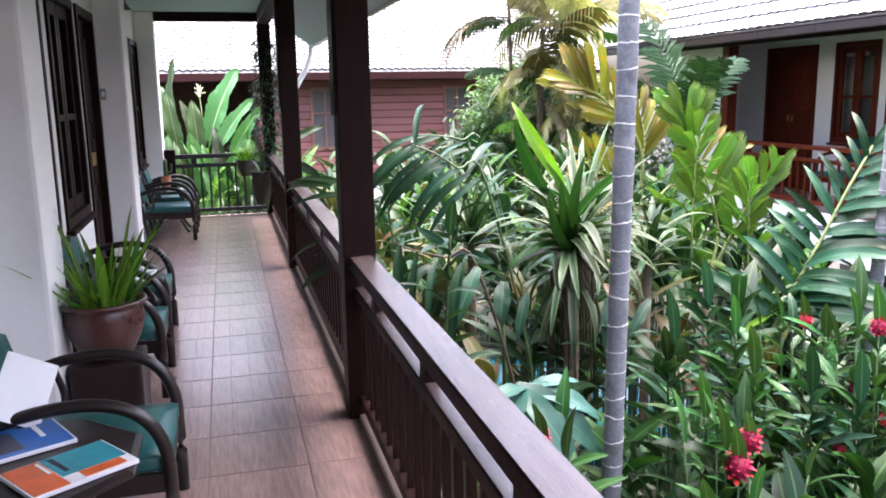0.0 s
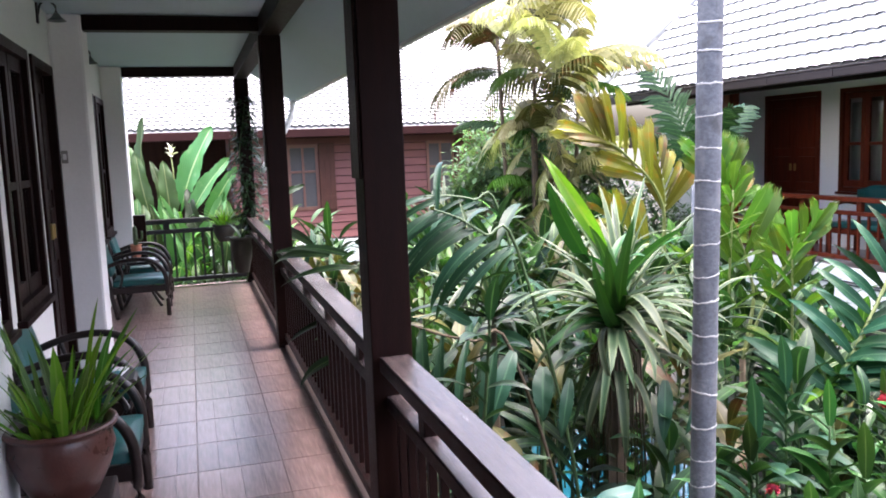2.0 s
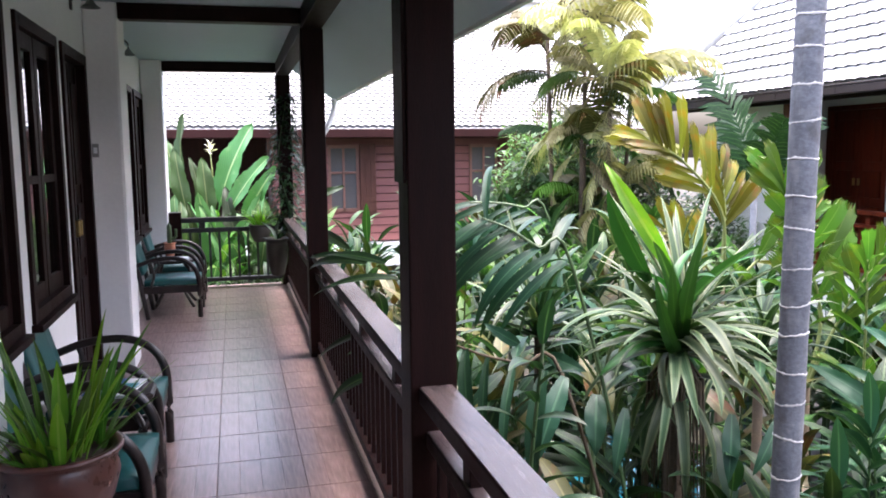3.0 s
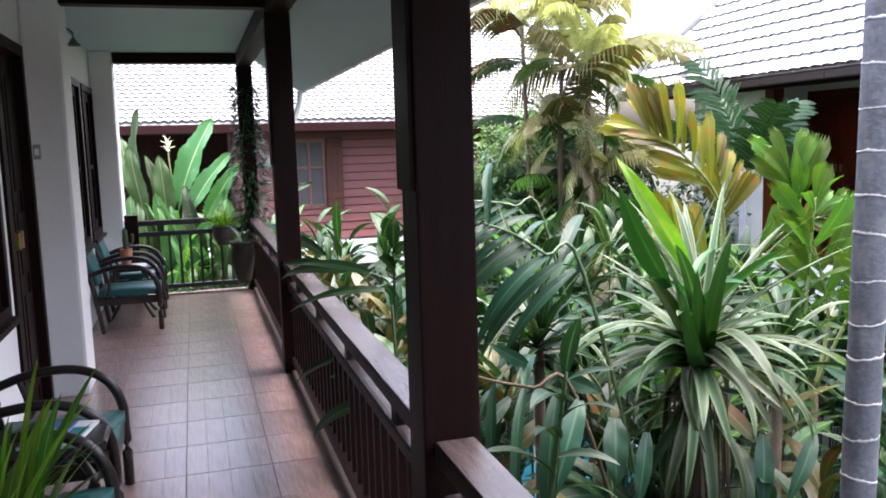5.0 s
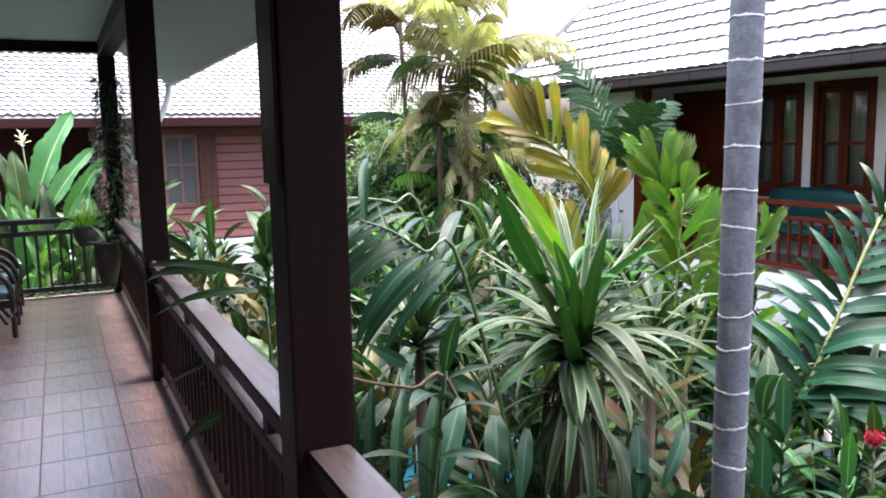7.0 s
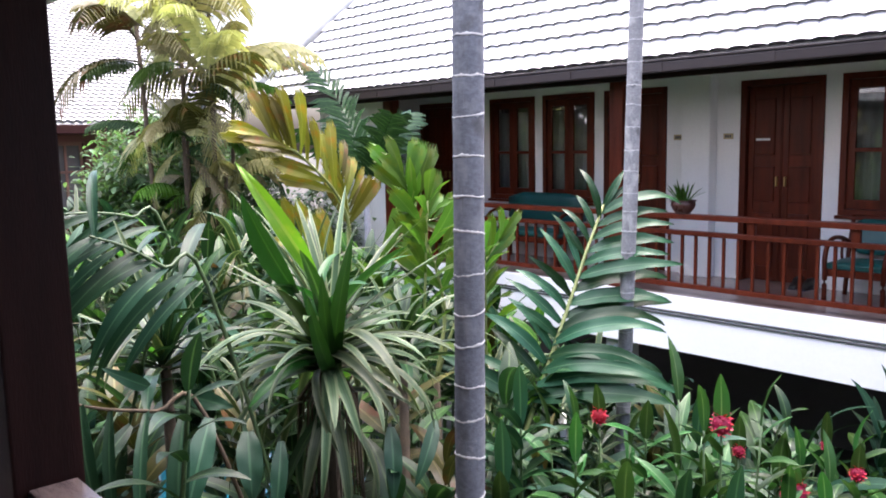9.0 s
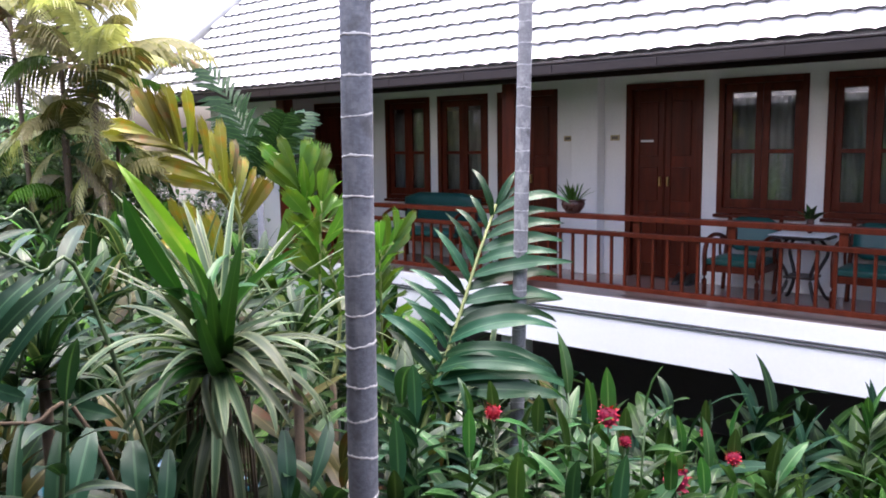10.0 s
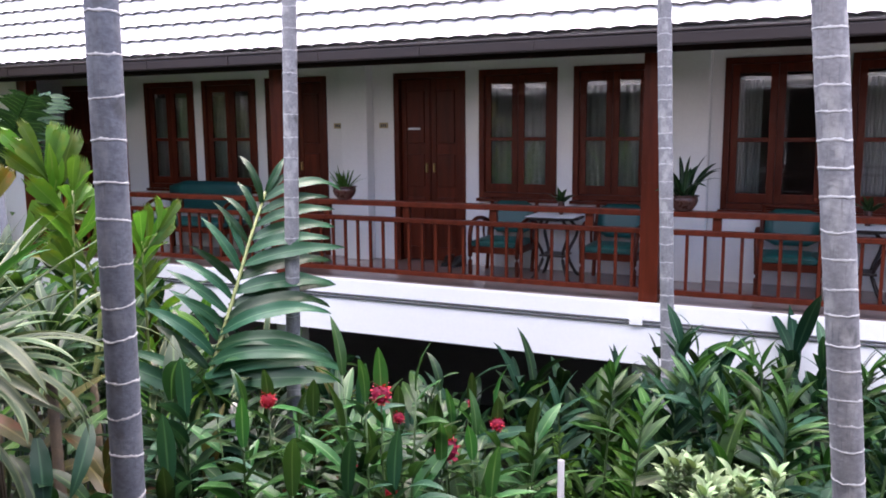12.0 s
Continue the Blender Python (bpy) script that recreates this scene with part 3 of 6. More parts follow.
def wavy_tile(width, length):
    """One roll-and-pan tile: local x along the eave, y up the slope, z off the roof."""
    n = 6
    vv, ff = [], []
    for yy, zz in ((0.0, 0.046), (length, 0.010), (0.0, 0.046), (0.012, 0.016)):
        for i in range(n + 1):
            s = i / n
            vv.append((s * width, yy, zz + 0.018 * abs(math.sin(math.pi * s)) ** 0.8))
    for i in range(n):
        ff.append((i, i + 1, n + 2 + i, n + 1 + i))
        ff.append((3 * n + 3 + i, 3 * n + 4 + i, 2 * n + 3 + i, 2 * n + 2 + i))
    return vv, ff


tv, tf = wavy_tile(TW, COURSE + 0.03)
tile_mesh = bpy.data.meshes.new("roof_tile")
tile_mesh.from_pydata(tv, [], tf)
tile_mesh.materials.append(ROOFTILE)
tile_mesh.materials.append(EDGE_SHADE)
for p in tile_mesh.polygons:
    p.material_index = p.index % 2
slope_m = Matrix.Translation((EX, 0, EZ)) @ Matrix(((0, math.cos(PITCH), -math.sin(PITCH), 0), (-1, 0, 0, 0), (0, math.sin(PITCH), math.cos(PITCH), 0), (0, 0, 0, 1)))
rest_v, rest_f = [], []
count = 0
for c in range(int(TOP / math.sin(PITCH) / COURSE)):
    s = c * COURSE
    y_top = HIP_Y - s * math.cos(PITCH) - 0.1
    for i in range(int((y_top - A_Y0) / TW)):
        y = HIP_Y - 0.1 - TW * math.ceil(s * math.cos(PITCH) / TW) - i * TW
        m = slope_m @ Matrix.Translation((-y, s, 0))
        if c < 7 and 0.2 < y < 12 and count < 300:
            ob = new("roof_tile", tile_mesh)
            ob.parent = roof2
            ob.matrix_local = m
            count += 1
        else:
            k = len(rest_v)
            rest_v += [tuple(m @ Vector(p)) for p in tv]
            rest_f += [tuple(k + q for q in face) for face in tf]
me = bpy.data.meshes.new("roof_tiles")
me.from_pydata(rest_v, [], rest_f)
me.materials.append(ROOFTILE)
me.materials.append(EDGE_SHADE)
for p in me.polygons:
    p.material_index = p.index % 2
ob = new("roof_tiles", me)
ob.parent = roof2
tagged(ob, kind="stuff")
bm = tube(bmesh.new(), [(EX, HIP_Y, EZ + 0.04), (EX + run, HIP_Y - run, EZ + TOP + 0.04)], 0.07, 10)
part("hip_cap", bm, ROOFTILE, roof2, "rounded pale hip capping", True)

# ---- the boarded house beyond the veranda's end ----
FY = 15.6
far = thing("boarded_house", "rose-brown boarded house with a pale shingled roof", "house", pose(0, FY, 0))
block("wall", 0.85, 7.5, 0.03, 0.2, -0.12, 2.4, HOUSE_TRIM, far, 0)
block("porch_wall", -7.0, 0.85, 1.6, 1.75, -0.12, 2.4, PORCHWOOD, far, 0, "brown boarded wall at the back of the porch, coloured dark for its shade")
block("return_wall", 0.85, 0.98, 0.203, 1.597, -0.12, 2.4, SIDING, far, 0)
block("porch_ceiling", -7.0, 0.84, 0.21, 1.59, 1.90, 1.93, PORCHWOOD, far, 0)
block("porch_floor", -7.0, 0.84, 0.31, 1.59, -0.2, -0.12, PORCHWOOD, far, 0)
n = 0
for i in range(15):
    z = -0.1 + i * 0.145
    for xa, xb in ((0.86, 1.86), (2.42, 4.52), (5.12, 7.5)) if 0.5 < z + 0.07 < 1.62 else ((0.86, 7.5),):
        b = block("board", xa, xb, -0.004, 0.020, z, z + 0.132, SIDING, far, 0.004)
        b.matrix_local = Matrix.Translation((0, 0.012, z)) @ Matrix.Rotation(radians(-7), 4, "X") @ Matrix.Translation((0, -0.012, -z))
for wx in (1.86, 4.52):
    # solid dark pane in place of an unlit room
    wd = block("window", wx, wx + 0.56, 0.012, 0.028, 0.48, 1.64, SHADE_WALL, far, 0)
    FRAMEW = surface("light_brown_window_wood", around((0.22, 0.10, 0.07), 0.2), 5, 0.5, 40, 0.1)
    for xa, xb, za, zb in ((wx, wx + 0.05, 0.45, 1.66), (wx + 0.51, wx + 0.56, 0.45, 1.66), (wx + 0.26, wx + 0.30, 0.45, 1.66), (wx + 0.05, wx + 0.51, 1.60, 1.66), (wx + 0.05, wx + 0.51, 0.45, 0.51), (wx + 0.05, wx + 0.51, 1.14, 1.18)):
        block("window_frame", xa, xb, -0.02, 0.012, za, zb, FRAMEW, wd, 0.003)
    sh = block("shutter", wx + 0.565, wx + 0.86, -0.085, -0.045, 0.42, 1.68, SHUTTERWOOD, far, 0.004, "open brown board shutter")
    for k in range(3):
        block("slat", wx + 0.575 + 0.093 * k, wx + 0.660 + 0.093 * k, -0.094, -0.086, 0.44, 1.66, SHUTTERWOOD, sh, 0.003)
    block("batten", wx + 0.575, wx + 0.85, -0.104, -0.0945, 0.62, 0.70, SHUTTERWOOD, sh, 0.003)
    block("batten", wx + 0.575, wx + 0.85, -0.104, -0.0945, 1.40, 1.48, SHUTTERWOOD, sh, 0.003)
block("edge_beam", -7.0, 7.5, -0.25, 0.3, -0.55, -0.14, FASCIA, far, 0.01, "white painted edge beam")
block("gutter", -7.2, 7.8, -0.62, -0.5, 1.78, 1.93, HOUSE_TRIM, far, 0.015, "brown eave gutter")
block("soffit", -7.2, 7.8, -0.5, 0.2, 1.92, 1.95, HOUSE_TRIM, far, 0)
FP = radians(38)
rv, rf = [], []
for c in range(37):
    for i in range(106):
        x = -7.2 + i * 0.14 + (0.07 if c % 2 else 0)
        for dx, ds, dz in ((0, 0.065, 0.026), (0.07, 0, 0.034), (0.14, 0.065, 0.026), (0.14, 0.19, 0.0), (0, 0.19, 0.0)):
            s = c * 0.11 + ds
            rv.append((x + dx, -0.6 + s * math.cos(FP) - dz * math.sin(FP), 1.95 + s * math.sin(FP) + dz))
        k = len(rv) - 5
        rf.append((k, k + 1, k + 2, k + 3, k + 4))
        for q in (k, k + 1, k + 2):
            rv.append((rv[q][0], rv[q][1] + 0.012, rv[q][2] - 0.028))
        rf += [(k, k + 5, k + 6, k + 1), (k + 1, k + 6, k + 7, k + 2)]
me = bpy.data.meshes.new("roof")
me.from_pydata(rv, [], rf)
me.materials.append(SHINGLE)
me.materials.append(EDGE_SHADE)
# front lips take the dark colour that paints the shade below each shingle
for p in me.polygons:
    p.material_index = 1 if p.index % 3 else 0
ob = new("roof", me)
ob.parent = far
tagged(ob, "pale grey diamond shingles")
bm = bmesh.new()
q = [bm.verts.new(p) for p in ((-7.2, -0.6, 1.93), (7.8, -0.6, 1.93), (7.8, 2.7, 4.5), (-7.2, 2.7, 4.5), (-7.2, 6, 1.93), (7.8, 6, 1.93))]
for f in ((0, 1, 2, 3), (3, 2, 5, 4), (0, 3, 4), (1, 5, 2)):
    bm.faces.new([q[i] for i in f])
part("roof_deck", bm, SHINGLE, far)

# ---- ground ----
GZ = -2.5
bm = bmesh.new()
q = [bm.verts.new(p) for p in ((-400, -400, GZ), (400, -400, GZ), (400, 400, GZ), (-400, 400, GZ))]
bm.faces.new(q)
tagged(part("ground", bm, GROUND), "dark garden soil under dense planting", kind="structure")
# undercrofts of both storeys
tagged(block("wall_under_west", -3.4, -3.2, START_Y, END_Y, GZ, -0.28, SHADE_WALL, bevel=0), kind="structure")
tagged(block("wall_under_east", AW + 2.4, AW + 2.6, A_Y0, A_Y1, GZ, -0.4, SHADE_WALL, bevel=0), kind="structure")
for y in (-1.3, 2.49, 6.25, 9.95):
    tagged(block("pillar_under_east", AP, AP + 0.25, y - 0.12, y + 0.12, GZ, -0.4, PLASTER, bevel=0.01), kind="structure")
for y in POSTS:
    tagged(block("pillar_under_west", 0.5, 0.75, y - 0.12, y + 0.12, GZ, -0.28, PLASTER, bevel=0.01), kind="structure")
tagged(block("wall_under_far", -7, 7.5, FY + 0.3, FY + 0.4, GZ, -0.5, SHADE_WALL, bevel=0), kind="structure")

# pond between the beds and the pale building far behind
POND = Mat("pale_blue_water")
POND.b.inputs["Base Color"].default_value = (0.03, 0.20, 0.27, 1)
POND.b.inputs["Roughness"].default_value = 0.05
POND.bump(POND.noise(3.0, 3), 0.2, 0.02)
tagged(block("water", 2.8, 5.8, 7.0, 10.8, GZ + 0.004, GZ + 0.06, POND.m, None, 0), "pale blue pool water below the plants", kind="structure")
fb = thing("distant_building", "pale multi-storey building far behind the garden", "building", pose(14.6, 46, GZ))
block("wall", -5, 7, 0, 6, 0, 12.5, PLASTER, fb, 0.02)
block("roof", -5.3, 7.3, -0.3, 6.3, 12.5, 12.8, PLASTER, fb, 0.02)
BEIGE = surface("beige_window_shutter", around((0.42, 0.34, 0.24), 0.2), 2, 0.7, 20, 0.1)
for row in range(4):
    for col in range(4):
        x, z = -4.0 + col * 2.9, 1.4 + row * 2.9
        w = block("window", x, x + 1.1, -0.06, -0.002, z, z + 1.3, BEIGE, fb, 0.01)
        block("window_frame", x - 0.08, x + 1.18, -0.04, -0.003, z - 0.1, z - 0.002, PLASTER, w, 0.01)
p2 = thing("garden_pipe", "short grey-white pipe standing among the shrubs", "pipe", pose(3.86, 2.27, GZ))
part("pipe", tube(bmesh.new(), [(0, 0, 0), (0, 0, 2.41)], 0.017, 12), surface("grey_plastic_pipe", around((0.17, 0.17, 0.175), 0.15), 5, 0.5, 40, 0.1), p2, "", True)
t = thing("garden_pipe", "short white plastic pipe standing in the bed", "pipe", pose(4.6, 4.86, GZ))
part("pipe", tube(bmesh.new(), [(0, 0, 0), (0, 0, 2.1)], 0.035, 12), FASCIA, t, "", True)

# ---- plants ----
LEAVES = {}


def leaf_mesh(key, length, width, droop, fold, material, shape="lance", wave=0.0, nu=4, nv=10, twist=0.0, cup=0.0):
    """A blade along +y that starts level and bends down by droop degrees; fold lifts its margins; UV: across, along."""
    vv, ff, uvs = [], [], []
    p = Vector((0, 0, 0))
    for j in range(nv + 1):
        v = j / nv
        if shape == "lance":
            w = math.sin(math.pi * min(1, v * 0.92 + 0.08)) ** 0.8 * (1 - 0.25 * v)
        elif shape == "strap":
            w = min(1, v * 5 + 0.45) * (1 - v ** 3.2) ** 0.75
        elif shape == "paddle":
            w = (1 - 0.10 * abs(math.sin(v * 23 + length * 7)) - 0.08 * abs(math.sin(v * 41 + width * 90))) * (min(1, max(0, (v - 0.16) * 5)) ** 0.6) * (1 - max(0, (v - 0.3) / 0.7) ** 2.4) ** 0.6 + (0.05 if v < 0.2 else 0)
        elif shape == "ragged":
            w = (0.16 + 0.84 * min(1, v * 1.25) ** 0.8) * (1 if v < 0.97 else 0.55)
        else:
            w = math.sin(math.pi * (v * 0.9 + 0.05)) ** 0.6
        w = max(0.012, w) * width / 2
        a = -radians(droop) * v ** 1.25
        d = Vector((0, math.cos(a), math.sin(a)))
        nrm = Vector((0, -math.sin(a), math.cos(a)))
        for i in range(nu + 1):
            s = 2 * i / nu - 1
            lift = abs(s) * math.tan(radians(fold)) * w - cup * s * s * w
            lift += wave * width * math.sin(v * 17 + s * 2.2) * abs(s)
            ang = twist * v
            off = Vector((s * w, 0, 0)) + nrm * lift
            off = Vector((off.x * math.cos(ang), off.y, off.z + off.x * math.sin(ang)))
            if shape == "ragged" and j == nv:
                off = off + d * (length * 0.09 * (1 if i % 2 else -0.5))
            vv.append(p + off)
            uvs.append((i / nu, v))
        p = p + d * (length / nv)
    for j in range(nv):
        for i in range(nu):
            k = j * (nu + 1) + i
            ff.append((k, k + 1, k + nu + 2, k + nu + 1))
    me = bpy.data.meshes.new(key)
    me.from_pydata([tuple(q) for q in vv], [], ff)
    lay = me.uv_layers.new(name="UVMap")
    for loop in me.loops:
        lay.data[loop.index].uv = uvs[loop.vertex_index]
    me.materials.append(material)
    me.shade_smooth()
    return me


def variants(key, n, material, length, width, droop, fold, shape="lance", wave=0.0, spread=0.25, nv=10, nu=4):
    """n differing blades of one kind, made once."""
    if key not in LEAVES:
        rnd = random.Random(key)
        LEAVES[key] = [leaf_mesh("leaf", length * rnd.uniform(1 - spread, 1 + spread * 0.6), width * rnd.uniform(0.8, 1.15), droop * rnd.uniform(0.55, 1.35), fold, material,
                                 shape, wave, nu, nv, rnd.uniform(-0.5, 0.5)) for _ in range(n)]
    return LEAVES[key]


def add_leaf(parent, mesh, p, az, elev, roll=0.0, scale=1.0):
    """A blade at p (in the plant's space), pointing to compass az (degrees from +y, to the left), raised by elev."""
    ob = new("leaf", mesh)
    ob.parent = parent
    ob.matrix_local = Matrix.Translation(p) @ Matrix.Rotation(radians(az), 4, "Z") @ Matrix.Rotation(radians(elev), 4, "X") @ Matrix.Rotation(radians(roll), 4, "Y") @ Matrix.Scale(scale, 4)
    return ob


def aim_leaf(parent, mesh, base, tip, face):
    """A blade from base to tip, both in world metres, its upper side turned to the direction face."""
    y = Vector(tip) - Vector(base)
    end = Vector(mesh.vertices[-1].co)
    reach, bend = math.hypot(end.y, end.z), math.atan2(end.z, end.y)
    s = y.length / reach
    y.normalize()
    z = Vector(face)
    z = (z - y * z.dot(y)).normalized()
    x = y.cross(z)
    m = Matrix(((x.x, y.x, z.x, base[0]), (x.y, y.y, z.y, base[1]), (x.z, y.z, z.z, base[2]), (0, 0, 0, 1))) @ Matrix.Rotation(-bend, 4, "X") @ Matrix.Scale(s, 4)
    ob = new("leaf", mesh)
    ob.parent = parent
    ob.matrix_local = parent.matrix_basis.inverted() @ m
    return ob


def stem_part(parent, pts, r0, r1, material, name="stem", sides=7):
    n = len(pts)
    return part(name, tube(bmesh.new(), pts, [r0 + (r1 - r0) * i / (n - 1) for i in range(n)], sides), material, parent, "", True)


def arc(a, b, sag, n=8):
    """Points from a to b that bow upward by sag."""
    a, b = Vector(a), Vector(b)
    return [a.lerp(b, i / n) + Vector((0, 0, sag * math.sin(math.pi * i / n))) for i in range(n + 1)]


def rosette(name, label, cat, base, blades, count, elev, seed, scale=(0.8, 1.1), stem_to=None, stem_r=0.03, az=(0, 360), group="", rise=0.10):
    """Leaves sprung from one crown; elev = (lowest, highest)."""
    rnd = random.Random(seed)
    t = thing(name, label, cat, pose(*base), group)
    if stem_to is not None:
        stem_part(t, [(0, 0, stem_to - base[2]), (0.01, 0.0, (stem_to - base[2]) * 0.5), (0, 0, 0.06)], stem_r * 1.2, stem_r, FIBRE, "stalk")
    for i in range(count):
        f = (i + 0.5) / count
        e = elev[0] + (elev[1] - elev[0]) * f + rnd.uniform(-8, 8)
        a = az[0] + (az[1] - az[0]) * ((i * 0.381966) % 1.0) + rnd.uniform(-12, 12)
        add_leaf(t, rnd.choice(blades), Vector((rnd.uniform(-0.02, 0.02), rnd.uniform(-0.02, 0.02), rise * f)), a, e, rnd.uniform(-25, 25), rnd.uniform(*scale))
    return t


def cane(parent, pts, blades, count, rnd, spread=62, start=0.25, elev=22, scale=(0.8, 1.1), material=STEM, r=0.014, taper=0.6, alternate_az=None):
    """A leafy cane: leaves in two ranks along a bent stem."""
    stem_part(parent, pts, r, r * 0.5, material)
    n = len(pts) - 1
    for i in range(count):
        f = start + (1 - start) * (i + 0.5) / count
        k = min(n - 1, int(f * n))
        a, b = Vector(pts[k]), Vector(pts[k + 1])
        p = a.lerp(b, f * n - k)
        d = (b - a).normalized()
        if alternate_az is None:
            heading = math.degrees(math.atan2(-d.x, d.y))
            az = heading + (spread if i % 2 else -spread) * (1 - 0.55 * max(0, f - 0.6) / 0.4)
        else:
            az = alternate_az + (90 if i % 2 else -90) * (1 - 0.5 * f)
        e = elev + math.degrees(math.asin(max(-1, min(1, d.z)))) * 0.35
        s = rnd.uniform(*scale) * (1 - (1 - taper) * abs(f - 0.5) * 2)
        add_leaf(parent, rnd.choice(blades), p, az + rnd.uniform(-14, 14), e + rnd.uniform(-10, 10), rnd.uniform(-25, 25), s)
    k = pts[-1]
    d = Vector(pts[-1]) - Vector(pts[-2])
    add_leaf(parent, rnd.choice(blades), k, math.degrees(math.atan2(-d.x, d.y)), math.degrees(math.asin(max(-1, min(1, d.normalized().z)))), 0, scale[0] * 0.8)


# blades
V_STRIPE = variants("stripe", 8, L_STRIPE, 0.84, 0.052, 112, 16, "strap", nv=14)
V_DROOP = variants("droop", 12, L_PALE, 0.78, 0.062, 92, 16, "strap", nv=14)
V_LONGSWORD = variants("longsword", 5, L_DEEP, 0.66, 0.065, 58, 18, "strap", nv=12)
V_BIGDARK = variants("bigdark", 2, L_DEEP, 0.62, 0.13, 25, 22, "lance", nv=14, nu=6)
V_STRIPE_UP = variants("stripe_up", 6, L_STRIPE, 0.66, 0.034, 35, 18, "strap")
V_SWORD = variants("sword", 6, L_DARK, 0.60, 0.075, 55, 16, "strap")
V_BLUE_LONG = variants("blue_long", 8, L_CANE, 0.74, 0.125, 74, 16, "lance", wave=0.05, nv=16)
V_FINGER = variants("finger", 8, L_BLUE, 0.60, 0.066, 60, 14, "lance", nv=14)
V_RAG = variants("rag", 8, L_RAG, 0.42, 0.115, 30, 16, "ragged", wave=0.03, nv=12, nu=8)
V_LOBE = variants("lobe", 6, L_TEAL, 0.42, 0.12, 55, 10, "lance", wave=0.05, nv=12)
V_NARROW = variants("narrow", 6, L_DARK, 0.55, 0.075, 40, 12, "lance", nv=12)
V_DARK = variants("dark", 8, L_DARK, 0.46, 0.11, 55, 10, "lance")
V_MID = variants("mid", 8, L_MID, 0.44, 0.125, 50, 10, "lance")
V_BROAD = variants("broad", 7, L_GINGER, 0.48, 0.125, 45, 14, "lance", wave=0.02, nv=12)
V_BROAD_BLUE = variants("broad_blue", 6, L_BLUE, 0.55, 0.12, 55, 14, "lance", wave=0.02, nv=12)
V_FRESH = variants("fresh", 8, L_FRESH, 0.34, 0.10, 45, 10, "lance")
V_LIME = variants("lime", 6, L_LIME, 0.34, 0.11, 40, 12, "lance", wave=0.05)
V_GOLD = variants("gold", 8, L_GOLD, 0.5, 0.10, 34, 16, "ragged", wave=0.03, nv=12, nu=8)
V_OLIVE = variants("olive", 7, L_OLIVE, 0.32, 0.10, 60, 10, "lance")
V_PADDLE = variants("paddle", 6, L_BANANA, 1.2, 0.29, 30, 22, "paddle", wave=0.07, nv=26, nu=6)
V_BIG = variants("big", 5, L_BLUE, 0.60, 0.17, 50, 10, "lance", wave=0.03, nv=16, nu=6)
V_BIGLIME = variants("biglime", 4, L_LIME, 0.75, 0.135, 62, 26, "lance", wave=0.10, nv=14, nu=6)
V_SWORD_BIG = variants("sword_big", 4, L_MID, 0.62, 0.085, 25, 18, "strap", nv=10)


def palm_trunk(x, y, r, z1, seed, lean=(0.0, 0.0), gap=0.125, bark=BARK):
    """Slim ringed trunk from the ground, with a crown of fronds far overhead."""
    rnd = random.Random(seed)
    t = thing("palm_tree", "slim grey palm trunk with pale leaf-scar rings", "palm", pose(x, y, GZ), "ringed palms")
    h = z1 - GZ
    pts, rad = [], []
    n = 60
    for i in range(n + 1):
        z = h * i / n
        k = (z + GZ - 1.5)
        pts.append((lean[0] * k, lean[1] * k, z))
        rad.append(r * (1.25 - 0.25 * min(1, z / 2.0)) * (1 + 0.015 * math.sin(i * 1.7)))
    part("trunk", tube(bmesh.new(), pts, rad, 18), bark, t, "", True)
    z = 0.3
    while z < h - 0.2:
        k = z + GZ - 1.5
        rr = r * (1.25 - 0.25 * min(1, z / 2.0))
        bm = bmesh.new()
        tilt = rnd.uniform(-0.06, 0.06)
        ring = []
        for j in range(18):
            a = 2 * math.pi * j / 18
            dz = tilt * rr * math.cos(a) * 3 + rnd.uniform(-0.003, 0.003)
            w = rnd.uniform(0.0015, 0.0045)
            ring.append([bm.verts.new((rr * q * math.cos(a), rr * q * math.sin(a), dz + s * w)) for q, s in ((0.985, -1.6), (1.03, -0.8), (1.035, 0.6), (0.985, 1.6))])
        for j in range(18):
            a, b = ring[j], ring[(j + 1) % 18]
            for i in range(3):
                bm.faces.new((a[i], b[i], b[i + 1], a[i + 1]))
        o = part("leaf_scar", bm, RING, t, "", True)
        o.location = (lean[0] * k, lean[1] * k, z)
        z += gap * rnd.uniform(0.82, 1.15)
    for i in range(6):
        frond(t, (lean[0] * (z1 - 1.5), lean[1] * (z1 - 1.5), h - 0.05), i * 60 + rnd.uniform(-12, 12), rnd.uniform(15, 70), 1.9, rnd, L_MID)
    return t


